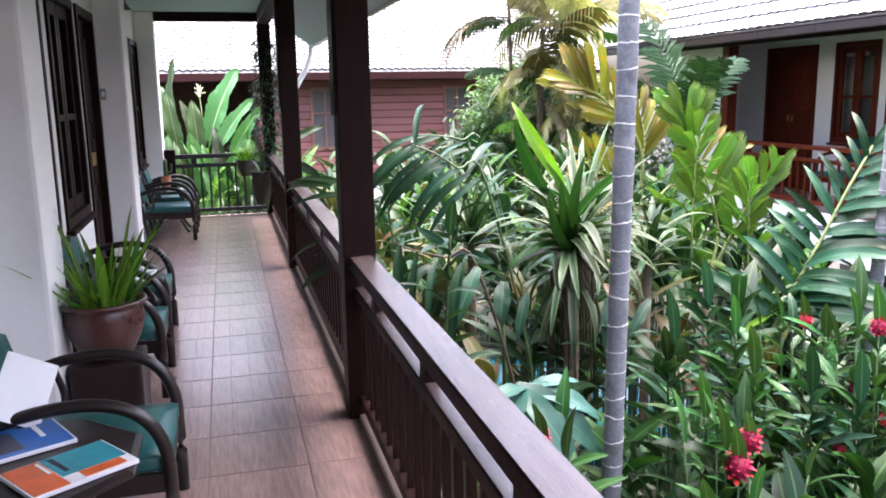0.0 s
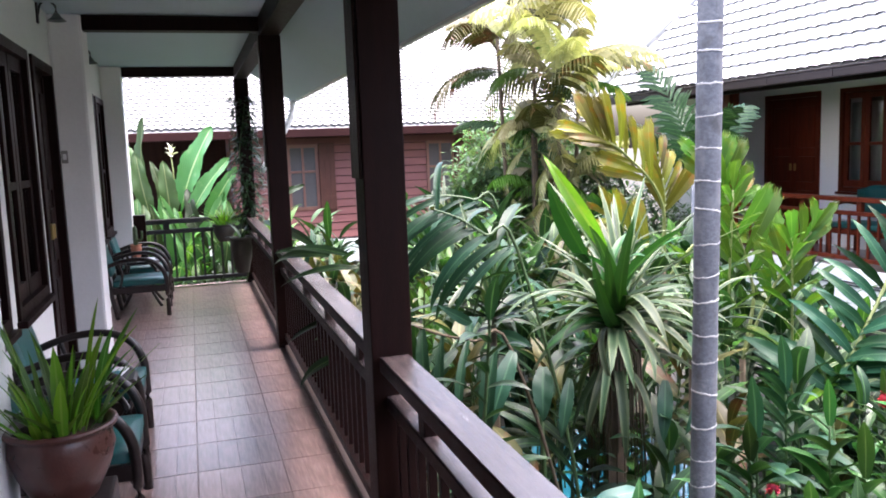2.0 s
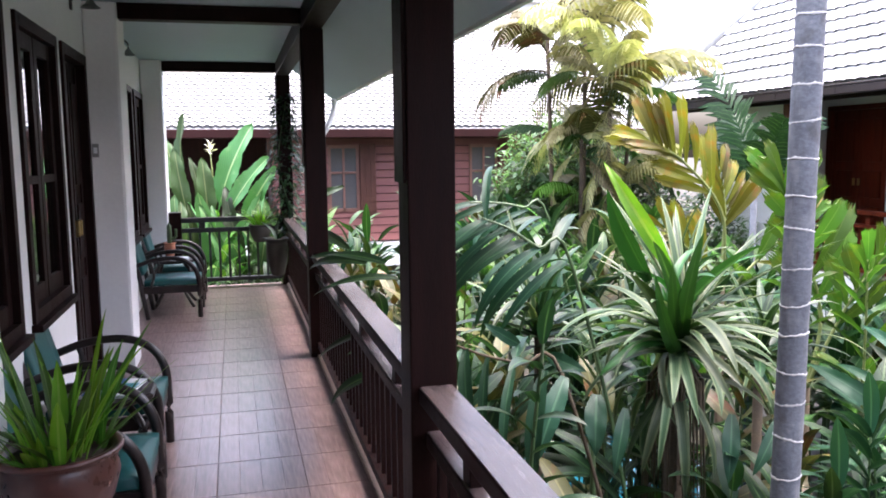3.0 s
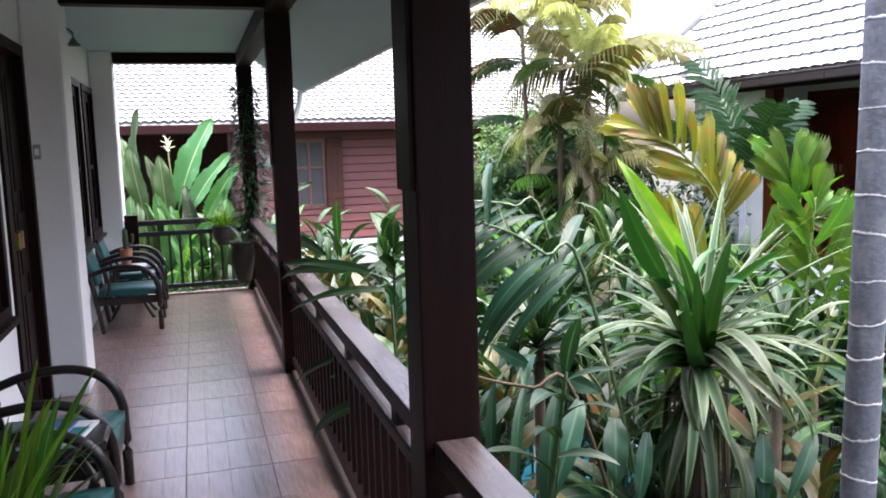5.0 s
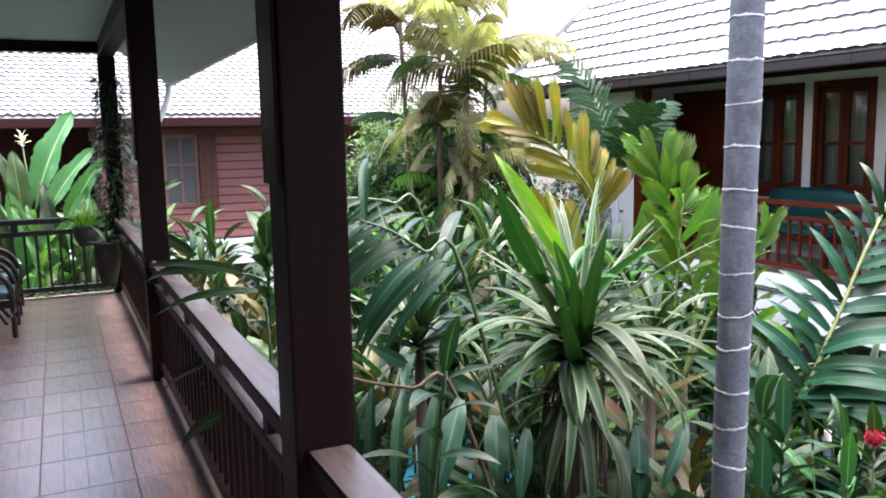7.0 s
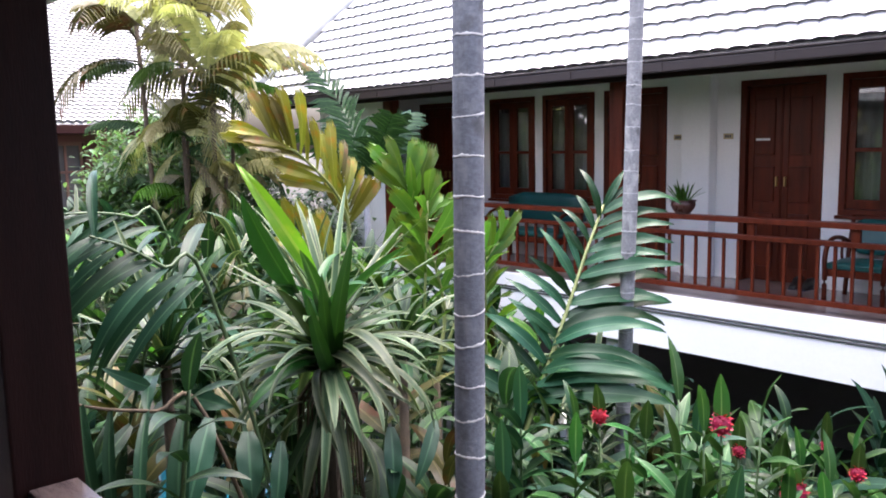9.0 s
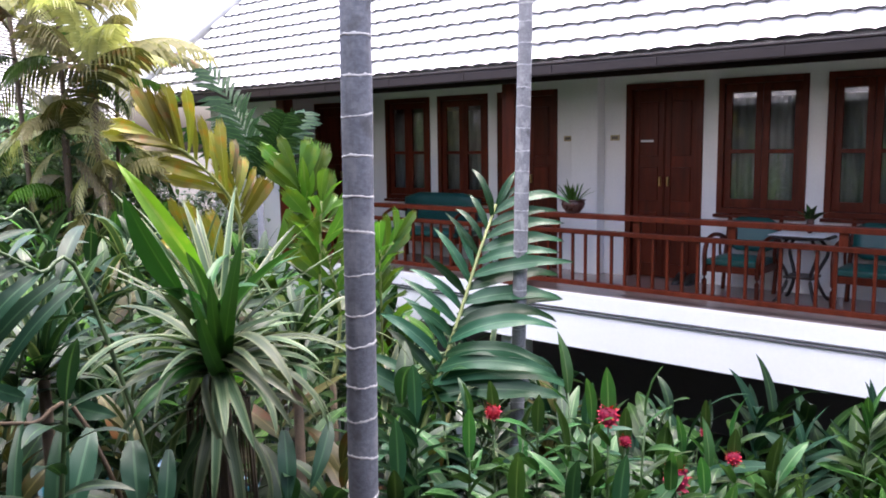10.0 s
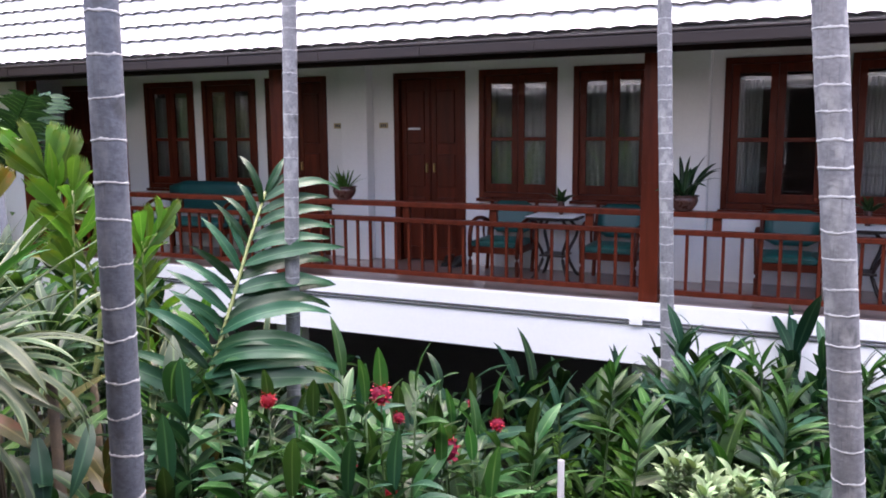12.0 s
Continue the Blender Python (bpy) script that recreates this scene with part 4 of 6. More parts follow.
def frond(parent, p, az, elev, length, rnd, material, leaflets=26, width=0.030, droop=75, name="frond", leaflet=0.30, hang=0.22):
    """One feather frond as one mesh: a bent midrib with paired hanging leaflets."""
    vv, ff, uvs = [], [], []
    pts = []
    q = Vector((0, 0, 0))
    n = 22
    for i in range(n + 1):
        pts.append(q.copy())
        a = radians(elev) - radians(droop) * (i / n) ** 1.3
        q = q + Vector((0, math.cos(a), math.sin(a))) * (length / n)
    def quad(a, b, c, d):
        k = len(vv)
        vv.extend((a, b, c, d))
        uvs.extend(((0.0, 0.1), (1.0, 0.1), (1.0, 0.9), (0.0, 0.9)))
        ff.append((k, k + 1, k + 2, k + 3))
    for i in range(n):
        r = 0.012 * (1 - 0.8 * i / n)
        for s in (Vector((r, 0, 0)), Vector((0, 0, r))):
            quad(pts[i] - s, pts[i] + s, pts[i + 1] + s, pts[i + 1] - s)
    for i in range(leaflets):
        f = 0.14 + 0.86 * i / leaflets
        k = min(n - 1, int(f * n))
        b = pts[k].lerp(pts[k + 1], f * n - k)
        d = (pts[k + 1] - pts[k]).normalized()
        ll = length * leaflet * math.sin(math.pi * (0.12 + 0.80 * f)) ** 0.7 * rnd.uniform(0.85, 1.1)
        for s in (-1, 1):
            out = (Vector((s, 0, 0)) * 0.8 + d * 0.75 + Vector((0, 0, 0.15 + rnd.uniform(-0.2, 0.2)))).normalized()
            c = b
            wv = d * width * 0.5 + Vector((0, 0, width * 0.25))
            prev = (c - wv * 0.5, c + wv * 0.5)
            for g in (1, 2, 3):
                out = (out + Vector((0, 0, -hang))).normalized()
                c = c + out * ll / 3
                w = wv * (1.0, 0.8, 0.08)[g - 1]
                cur = (c - w, c + w)
                quad(prev[0], prev[1], cur[1], cur[0])
                prev = cur
    me = bpy.data.meshes.new(name)
    me.from_pydata([tuple(v) for v in vv], [], ff)
    lay = me.uv_layers.new(name="UVMap")
    for loop in me.loops:
        lay.data[loop.index].uv = uvs[loop.vertex_index]
    me.materials.append(material)
    ob = new(name, me)
    ob.parent = parent
    ob.matrix_local = Matrix.Translation(p) @ Matrix.Rotation(radians(az), 4, "Z") @ Matrix.Rotation(radians(rnd.uniform(-20, 20)), 4, "Y")
    return ob


def smooth_points(ctrl, n=5):
    """Catmull-Rom through control points."""
    c = [Vector(p) for p in ctrl]
    c = [c[0] * 2 - c[1]] + c + [c[-1] * 2 - c[-2]]
    out = []
    for i in range(1, len(c) - 2):
        for j in range(n):
            t = j / n
            a, b, d, e = c[i - 1], c[i], c[i + 1], c[i + 2]
            out.append(0.5 * ((2 * b) + (d - a) * t + (2 * a - 5 * b + 4 * d - e) * t * t + (3 * b - a - 3 * d + e) * t ** 3))
    out.append(c[-2])
    return out


# four ringed trunks in the garden
palm_trunk(2.092, 3.175, 0.050, 5.6, 1, (0.012, -0.004), 0.125)
palm_trunk(5.005, 4.57, 0.050, 5.6, 2, (0.010, -0.022), 0.14, PALEBARK)
palm_trunk(5.696, 2.139, 0.045, 5.6, 3, (-0.017, 0.037), 0.11, PALEBARK)
palm_trunk(2.881, 1.192, 0.047, 5.6, 4, (-0.043, 0.094), 0.085, PALEBARK)

# the big plant with cream-edged straps
rn = random.Random(11)
t = rosette("striped_dracaena", "large dracaena with arching cream-edged strap leaves", "plant", (2.42, 4.52, 0.42), V_DROOP, 54, (2, 48), 5, (0.80, 1.08), GZ, 0.05, rise=0.10)
for i in range(19):
    add_leaf(t, rn.choice(V_SWORD_BIG + V_LONGSWORD), Vector((rn.uniform(-0.05, 0.05), rn.uniform(-0.05, 0.05), 0.06 + 0.01 * i)), i * 137.5 + rn.uniform(-30, 30), 14 + 3.2 * i + rn.uniform(-16, 16), rn.uniform(-35, 35), rn.uniform(0.7, 1.15))
for i in range(22):
    add_leaf(t, rn.choice(V_STRIPE_UP), Vector((0.10, 0.10, 0.12)), rn.uniform(-130, 40), rn.uniform(40, 80), 0, rn.uniform(0.9, 1.3))
for i in range(40):
    a = rn.uniform(0, 6.28)
    stem_part(t, [(0.05 * math.cos(a), 0.05 * math.sin(a), 0.0), (0.14 * math.cos(a), 0.14 * math.sin(a), -0.12), (0.17 * math.cos(a), 0.17 * math.sin(a), -0.5 - rn.uniform(0, 0.6))], 0.010, 0.003, FIBRE, "dead_leaf", 4)
for i in range(12):
    add_leaf(t, rn.choice(V_DROOP), Vector((0, 0, -0.05 - 0.12 * rn.random())), i * 137.5, rn.uniform(-35, 5), rn.uniform(-20, 20), rn.uniform(0.7, 0.95))
aim_leaf(t, V_BIGLIME[0], (2.30, 4.41, 0.92), (1.99, 4.52, 1.45), (-0.5, -0.8, 0.25))
aim_leaf(t, V_BIGDARK[0], (2.21, 4.43, 0.85), (2.02, 4.54, 1.31), (-0.9, -0.3, 0.4))
for k in range(5):
    aim_leaf(t, V_LONGSWORD[k % 5], (2.42, 4.46, 0.45), (2.42 + rn.uniform(-0.4, 0.2), 4.40 + rn.uniform(-0.25, 0.15), 1.05 + rn.uniform(-0.3, 0.10)), (-0.6, -0.7, 0.3))

for k, (x, y, z, s) in enumerate(((1.95, 5.3, 0.35, 0.85), (2.95, 5.4, 0.45, 0.85), (3.2, 4.9, 0.2, 0.7))):
    rosette("striped_dracaena", "dracaena with narrow cream-edged leaves", "plant", (x, y, z), V_STRIPE_UP[:3] + V_STRIPE[:2] + V_SWORD, 34, (5, 85), 30 + k, (0.7 * s / 0.8, 1.1 * s / 0.8), GZ, 0.03, group="smaller dracaenas")


def ginger(name, label, base, top, blades, count, seed, material=STEM, sag=0.15, group="", **kw):
    """A single leafy cane from the ground."""
    rnd = random.Random(seed)
    t = thing(name, label, "plant", pose(base[0], base[1], GZ), group)
    b = Vector((0, 0, 0))
    e = Vector((top[0] - base[0], top[1] - base[1], top[2] - GZ))
    m = Vector((e.x * 0.25, e.y * 0.25, e.z * 0.6))
    pts = [b.lerp(m, i / 5) for i in range(5)] + [m.lerp(e, i / 8) + Vector((0, 0, sag * math.sin(math.pi * i / 8))) for i in range(9)]
    cane(t, pts, blades, count, rnd, material=material, **kw)
    return t


# large blue-green cane that leans over the garden
t = thing("ginger_cane", "tall leaning ginger cane with long blue-green leaves", "plant", pose(4.2, 4.95, GZ))
stem = [Vector(p) for p in ((0, 0, 0), (0.0, 0, 1.2), (0.08, -0.02, 2.0), (0.27, -0.05, 2.4), (0.5, -0.05, 2.8), (0.72, -0.05, 3.2), (0.93, -0.05, 3.54))]
stem_part(t, stem, 0.022, 0.010, STEM)
rn = random.Random(41)


def rank_leaves(t, a, b, n, blades, right, toward, length, lift, seed, left_len=0.8):
    """Leaves in two ranks along the line a-b; right and toward are unit directions in plan."""
    rnd = random.Random(seed)
    a, b = Vector(a), Vector(b)
    rt, tw = Vector((*right, 0)), Vector((*toward, 0))
    for i in range(n):
        f = (i + 0.5) / n
        p = a.lerp(b, f)
        size = length * (1.05 - 0.45 * f) * rnd.uniform(0.88, 1.1)
        u = rt * size * 1.12 + Vector((0, 0, lift * size * (0.1 + 1.4 * f) + rnd.uniform(-0.09, 0.06))) + tw * rnd.uniform(-0.22, 0.22)
        aim_leaf(t, rnd.choice(blades), p, p + u, tw * 0.75 + Vector((0, 0, 0.75)) - rt * 0.1)
        p = a.lerp(b, max(0, f - 0.4 / n))
        size *= left_len
        v = -rt * size * (0.85 - 0.5 * f) * rnd.uniform(0.7, 1.2) + Vector((0, 0, size * (0.45 + 0.4 * f) * rnd.uniform(0.7, 1.15))) + tw * rnd.uniform(-0.12, 0.25)
        aim_leaf(t, rnd.choice(blades), p, p + v, tw + Vector((0, 0, 0.5)) + rt * 0.35)
    d = (b - a).normalized()
    aim_leaf(t, blades[0], b, b + d * length * 0.38 + rt * 0.05, tw + Vector((0, 0, 0.3)))
    aim_leaf(t, blades[1], b, b + d * length * 0.28 + rt * 0.16, tw + Vector((0, 0, 0.6)))


rank_leaves(t, (4.34, 4.93, -0.30), (5.13, 4.90, 1.02), 15, V_BLUE_LONG, (0.62, -0.78), (-0.78, -0.62), 0.80, 0.12, 5)
add_leaf(t, V_LIME[0], stem[3] + Vector((-0.05, 0, -0.12)), 70, -25, 0, 1.3)
add_leaf(t, V_LIME[1], stem[2], 100, -15, 20, 1.2)
for k, az in enumerate((100, 60, 140, 20, -60, -120, 180)):
    add_leaf(t, V_BLUE_LONG[k % 5], stem[2] + Vector((0, 0, -0.05 * k)), az, 22, 10, 0.95)
# lime canes
ginger("lime_cane", "leafy cane with ragged fresh green leaves", (4.1, 5.8), (3.95, 5.5, 1.12), V_RAG, 14, 43, sag=0.1, start=0.5, scale=(0.9, 1.2), group="lime canes")
ginger("lime_cane", "leafy cane with ragged fresh green leaves", (4.6, 5.6), (4.35, 5.35, 0.75), V_RAG, 12, 44, sag=0.1, start=0.5, scale=(0.9, 1.2), group="lime canes")
# golden ruffled palm: one large frond arching toward the veranda, smaller ones behind
def ruffle_frond(t, ctrl, blades, up, down, seed, n=8, ln=0.5, face=(-0.35, -0.85, 0.35)):
    """Bent spine with broad ragged leaflets on both sides; up and down are the directions of the two ranks."""
    rnd = random.Random(seed)
    pts = smooth_points(ctrl, 6)
    o = Vector(t.matrix_basis.translation)
    stem_part(t, [p - o for p in pts], 0.016, 0.006, STEM)
    m = len(pts) - 1
    for i in range(n):
        f = 0.38 + 0.62 * (i + 0.5) / n
        k = min(m - 1, int(f * m))
        p = pts[k].lerp(pts[k + 1], f * m - k)
        d = (pts[k + 1] - pts[k]).normalized()
        for side in (up, down):
            v = (Vector(side) * (1 - 0.25 * f) + d * (0.25 + 0.6 * f) + Vector((rnd.uniform(-0.1, 0.1), rnd.uniform(-0.3, 0.3), rnd.uniform(-0.1, 0.1)))).normalized()
            aim_leaf(t, rnd.choice(blades), p, p + v * ln * rnd.uniform(0.8, 1.15) * (1.1 - 0.45 * f), Vector(face) + Vector((rnd.uniform(-0.4, 0.4), rnd.uniform(-0.2, 0.2), rnd.uniform(-0.3, 0.3))))
    aim_leaf(t, blades[0], pts[-1], pts[-1] + (pts[-1] - pts[-2]).normalized() * ln * 0.6, face)


t = thing("ruffled_palm", "palm with golden olive fronds of broad ragged leaflets", "palm", pose(4.05, 6.6, GZ), "golden palms")
stem_part(t, [(0, 0, 0), (0.02, 0, 1.6), (0, 0, 2.9)], 0.045, 0.03, FIBRE, "trunk")
ruffle_frond(t, ((4.05, 6.6, 0.3), (4.0, 6.5, 0.85), (3.86, 6.45, 1.14), (3.56, 6.42, 1.42), (3.42, 6.4, 1.50), (3.28, 6.4, 1.56)), V_GOLD, (0.34, 0.05, 0.85), (-1.0, -0.05, -0.02), 51, 11, 0.50)
ruffle_frond(t, ((4.05, 6.6, 0.3), (4.06, 6.6, 0.8), (4.10, 6.65, 1.05), (4.06, 6.7, 1.32)), V_GOLD, (0.75, 0.0, 0.65), (-0.7, 0.0, 0.6), 52, 8, 0.42)
ruffle_frond(t, ((4.05, 6.6, 0.2), (3.9, 6.5, 0.5), (3.6, 6.4, 0.75), (3.35, 6.3, 0.9)), V_GOLD, (0.1, 0.0, 1.0), (-0.6, 0.0, -0.7), 53, 6, 0.42)
ruffle_frond(t, ((4.05, 6.6, 0.2), (4.2, 6.5, 0.5), (4.5, 6.4, 0.8), (4.75, 6.3, 0.9)), V_GOLD[:4] + V_RAG[:4], (0.1, 0.0, 1.0), (0.6, 0.0, -0.7), 54, 6, 0.42)
t = thing("ruffled_palm", "palm with upright green fronds of broad ragged leaflets", "palm", pose(4.35, 5.9, GZ), "green ruffled palms")
stem_part(t, [(0, 0, 0), (0.02, 0, 1.2), (0, 0, 2.2)], 0.035, 0.025, FIBRE, "trunk")
ruffle_frond(t, ((4.35, 5.9, -0.3), (4.44, 5.9, 0.1), (4.43, 5.9, 0.35), (4.28, 5.88, 0.74), (4.10, 5.86, 1.10), (4.03, 5.85, 1.24)), V_RAG, (0.75, -0.25, 0.55), (-0.95, -0.15, 0.38), 55, 7, 0.55)
ruffle_frond(t, ((4.35, 5.9, -0.3), (4.45, 5.8, 0.1), (4.6, 5.7, 0.5), (4.75, 5.6, 0.75)), V_RAG, (0.75, -0.25, 0.55), (-0.85, -0.15, 0.45), 56, 6, 0.45)
for k in range(3):
    aim_leaf(t, V_LIME[k], (4.10, 5.85, 1.10), (4.05 + 0.08 * k, 5.80, 1.42 - 0.06 * k), (-0.4, -0.9, 0.2))
# dark feather palm before the far veranda
rn = random.Random(61)
t = thing("feather_palm", "dark green feather palm beside the far veranda", "palm", pose(5.5, 8.25, GZ))
stem_part(t, [(0, 0, 0), (0, 0, 3.55)], 0.05, 0.035, BARK, "trunk")
for az, el, ll in ((20, 91, 1.35), (200, 84, 0.9), (-75, 66, 1.1), (80, 62, 0.95), (150, 70, 1.0), (-20, 68, 1.1)):
    frond(t, (0, 0, 3.55), az, el, ll, rn, L_DARK, 17, 0.046, 38, "frond", 0.34)
# tall yellow palm
t = thing("feather_palm", "tall palm with yellow-green drooping feather fronds", "palm", pose(4.75, 10.9, GZ))
for k, (dx, dy, hh) in enumerate(((0, 0, 5.75), (0.55, 0.3, 5.9), (-0.45, 0.2, 5.5), (0.2, -0.4, 5.0), (0.75, 0.1, 5.3), (-0.15, -0.25, 4.4), (0.35, -0.3, 3.7))):
    stem_part(t, [(dx * 0.4, dy * 0.4, 0), (dx * 0.8, dy * 0.8, hh * 0.5), (dx, dy, hh)], 0.04, 0.025, FIBRE, "trunk")
    for i in range(8):
        frond(t, (dx * 0.9, dy * 0.9, hh - 0.5 - 0.24 * i), i * 101 + k * 55, rn.uniform(-35, 40), rn.uniform(0.7, 1.15), rn, (L_PALM, L_FRESH, L_MID)[(i + k) % 3], 17, 0.042, rn.uniform(50, 90), "frond", rn.uniform(0.26, 0.36), 0.5)
    for i in range(9):
        frond(t, (dx, dy, hh - 0.05 - 0.05 * i), i * 137 + k * 40, rn.uniform(20, 85) if i < 7 else rn.uniform(-30, 25), rn.uniform(0.8, 1.55), rn, L_PALM if (i + k) % 5 else L_OLIVE, 19, 0.046, rn.uniform(70, 130), "frond", rn.uniform(0.28, 0.40), 0.42)

# canes and fingers between the post and the dracaena
for k, (bx, by, tx, ty, tz, bl) in enumerate(((1.3, 6.0, 1.15, 5.3, 1.0, V_DARK), (1.6, 5.6, 1.9, 5.0, 1.05, V_DARK),
                                             (1.4, 4.2, 1.35, 3.7, 0.75, V_DARK), (1.5, 7.4, 1.1, 6.6, 0.55, V_OLIVE), (1.8, 7.0, 1.5, 6.2, 0.6, V_OLIVE),
                                             (1.35, 8.6, 1.05, 7.8, 0.45, V_OLIVE), (2.2, 8.0, 2.1, 7.4, 0.5, V_OLIVE), (1.3, 6.6, 0.95, 5.9, 0.6, V_DARK), (1.2, 5.6, 0.95, 5.0, 0.62, V_DARK))):
    ginger("ginger_cane", "leafy ginger cane beside the railing", (bx, by), (tx, ty, tz), bl, 12, 70 + k, STEM_DARK, 0.06, "canes by the railing", start=0.5, spread=62, elev=14)
# long blue-green fingers beside the post
rn = random.Random(88)
for k, (ctrl, fall, n) in enumerate((
    (((1.80, 4.46, 0.94), (1.61, 4.43, 1.04), (1.45, 4.39, 1.14), (1.30, 4.35, 1.20)), (-0.70, 0.12, -0.66), 8),
    (((1.69, 4.31, 0.43), (1.48, 4.29, 0.51), (1.29, 4.26, 0.57), (1.14, 4.21, 0.64)), (-0.15, -0.35, -0.9), 4),
    (((2.26, 5.91, 1.03), (2.06, 5.89, 1.13), (1.87, 5.86, 1.17), (1.67, 5.82, 1.18)), (-0.80, 0.20, -0.45), 6),
)):
    c = [Vector(p) for p in ctrl]
    o = Vector((c[0].x + 0.30, c[0].y - 0.08, GZ))
    t = thing("arching_palm", "arching stem with long drooping blue-green leaflets", "plant", pose(*o), "arching palms")
    spine = smooth_points([Vector((0, 0, 0)), Vector((0.02, 0, (c[0].z - GZ) * 0.55))] + [p - o for p in c])
    stem_part(t, spine, 0.012, 0.005, STEM_DARK if k != 1 else FIBRE)
    pts = smooth_points(c, 6)
    m = len(pts) - 1
    for i in range(n):
        g = (i + 0.6) / n * m
        j = min(m - 1, int(g))
        p = pts[j].lerp(pts[j + 1], g - j)
        ln = rn.uniform(0.44, 0.58)
        aim_leaf(t, rn.choice(V_FINGER), p, p + (Vector(fall) + Vector((rn.uniform(-0.15, 0.15), rn.uniform(-0.2, 0.2), rn.uniform(-0.12, 0.12)))).normalized() * ln, (-0.45, -0.6, 0.65))
        if i % 3 == 1 and k < 2:
            aim_leaf(t, rn.choice(V_FINGER), p, p + Vector((0.35 + rn.uniform(-0.3, 0.2), 0.45, 0.25 + rn.uniform(-0.3, 0.2))).normalized() * ln * 0.8, (-0.3, -0.4, 0.9))
# broad leaves low by the railing and hanging leaves under the dracaena
t = thing("broad_leaf_plant", "plant with broad lobed blue-green leaves", "plant", pose(1.75, 3.6, GZ))
stem_part(t, [(0, 0, 0), (0, 0, 1.7), (0.02, 0, 2.15)], 0.02, 0.012, STEM_DARK)
for k, e in enumerate(((2.04, 3.22, -0.42), (1.86, 3.12, -0.46), (1.66, 3.08, -0.40), (1.46, 3.12, -0.26), (2.06, 3.30, -0.22), (1.36, 3.25, -0.08), (1.98, 3.42, -0.04))):
    aim_leaf(t, V_LOBE[k % 6], (1.62 + 0.012 * k, 3.42, -0.02 - 0.004 * k), e, (-0.25, -0.45, 0.85))
for k, (b, e) in enumerate((((1.76, 3.66, -0.3), (2.2, 3.75, -0.5)), ((1.7, 3.6, -0.3), (1.4, 3.75, -0.5)))):
    aim_leaf(t, V_BIG[k % 5], b, e, (-0.3, -0.5, 0.8))
t = thing("hanging_leaf_plant", "long blue-green leaves hanging below the dracaena", "plant", pose(1.9, 4.4, GZ))
stem_part(t, [(0, 0, 0), (0, 0, 2.2), (-0.05, -0.08, 2.82)], 0.022, 0.010, STEM_DARK)
for k, (b, e) in enumerate((((1.68, 4.26, 0.44), (1.48, 4.12, 0.08)), ((1.86, 4.29, 0.33), (1.80, 4.17, 0.07)), ((2.01, 4.28, 0.25), (1.90, 4.17, -0.04)), ((1.39, 4.32, 0.47), (1.19, 4.26, 0.31)), ((2.54, 4.19, 0.20), (2.45, 4.07, -0.10)), ((1.50, 4.40, 0.58), (1.30, 4.33, 0.71)), ((1.67, 4.44, 0.50), (1.80, 4.28, 0.45)), ((2.83, 4.20, 0.16), (2.62, 4.12, -0.10)))):
    aim_leaf(t, V_BIG[k % 5], b, e, (-0.45, -0.85, 0.25))

# red gingers
V_BRACT = variants("bract", 5, L_RED, 0.055, 0.035, 40, 15, "lance", nv=5, nu=2)


def red_ginger(flower, size, seed, canes=5):
    """A clump whose tallest cane carries a knobbly flower head at the place given."""
    rnd = random.Random(seed)
    fx, fy, fz = flower
    x, y = fx + 0.06, fy + 0.06
    t = thing("red_ginger", "red ginger clump with broad leaves and a red flower head", "plant", pose(x, y, GZ), "red gingers")
    for i in range(canes):
        a = 2.4 * i + rnd.uniform(-0.4, 0.4)
        d = rnd.uniform(0.12, 0.36)
        e = Vector((d * math.cos(a), d * math.sin(a), fz - GZ - rnd.uniform(-0.05, 0.22)))
        if i == 0:
            e = Vector((fx - x, fy - y, fz - GZ - 0.03))
        pts = [Vector((0.05 * math.cos(a), 0.05 * math.sin(a), 0)).lerp(e, k / 8) for k in range(9)]
        cane(t, pts, V_BROAD[:4] + V_DARK[:3] if i % 2 else V_BROAD, 8 if i else 5, rnd, start=0.62, spread=75, elev=14, scale=(0.75, 1.05), material=STEM_DARK, r=0.010)
    fl = part("flower_head", lathe(bmesh.new(), [(0.002, -0.03), (0.030, -0.015), (0.042, 0.015), (0.034, 0.045), (0.003, 0.06)], 10), L_RED, t, "knobbly red flower head", True)
    fl.matrix_local = Matrix.Translation((fx - x, fy - y, fz - GZ)) @ Matrix.Scale(size, 4)
    for j in range(46):
        h = -0.025 + 0.085 * j / 46
        b = new("bract", rnd.choice(V_BRACT))
        b.parent = fl
        b.matrix_local = Matrix.Translation((0, 0, h)) @ Matrix.Rotation(j * 2.4, 4, "Z") @ Matrix.Translation((0, 0.030 - abs(h - 0.015) * 0.25, 0)) @ Matrix.Rotation(radians(10 + 800 * max(0, h) + rnd.uniform(-12, 12)), 4, "X") @ Matrix.Scale(rnd.uniform(0.40, 0.62), 4)
    return t


for k, (top, size) in enumerate((((3.63, 3.12, 0.18), 1.1), ((3.86, 3.98, -0.04), 1.0), ((3.83, 3.46, -0.34), 1.2), ((3.98, 2.93, -0.21), 1.4), ((4.21, 2.73, -0.11), 0.8), ((4.07, 3.26, -0.10), 0.7), ((4.43, 2.97, -0.09), 0.6), ((3.75, 3.14, -0.38), 0.8), ((2.56, 2.73, -0.18), 1.2), ((2.44, 2.64, -0.26), 1.4), ((1.60, 2.99, -0.16), 0.9))):
    red_ginger(top, size, 200 + k)
for k, (x, y, z) in enumerate(((3.5, 3.2, -0.55), (3.1, 4.0, -0.45), (3.3, 2.5, -0.6), (2.7, 3.6, -0.6))):
    red_ginger((x, y, z), 0.8, 230 + k)

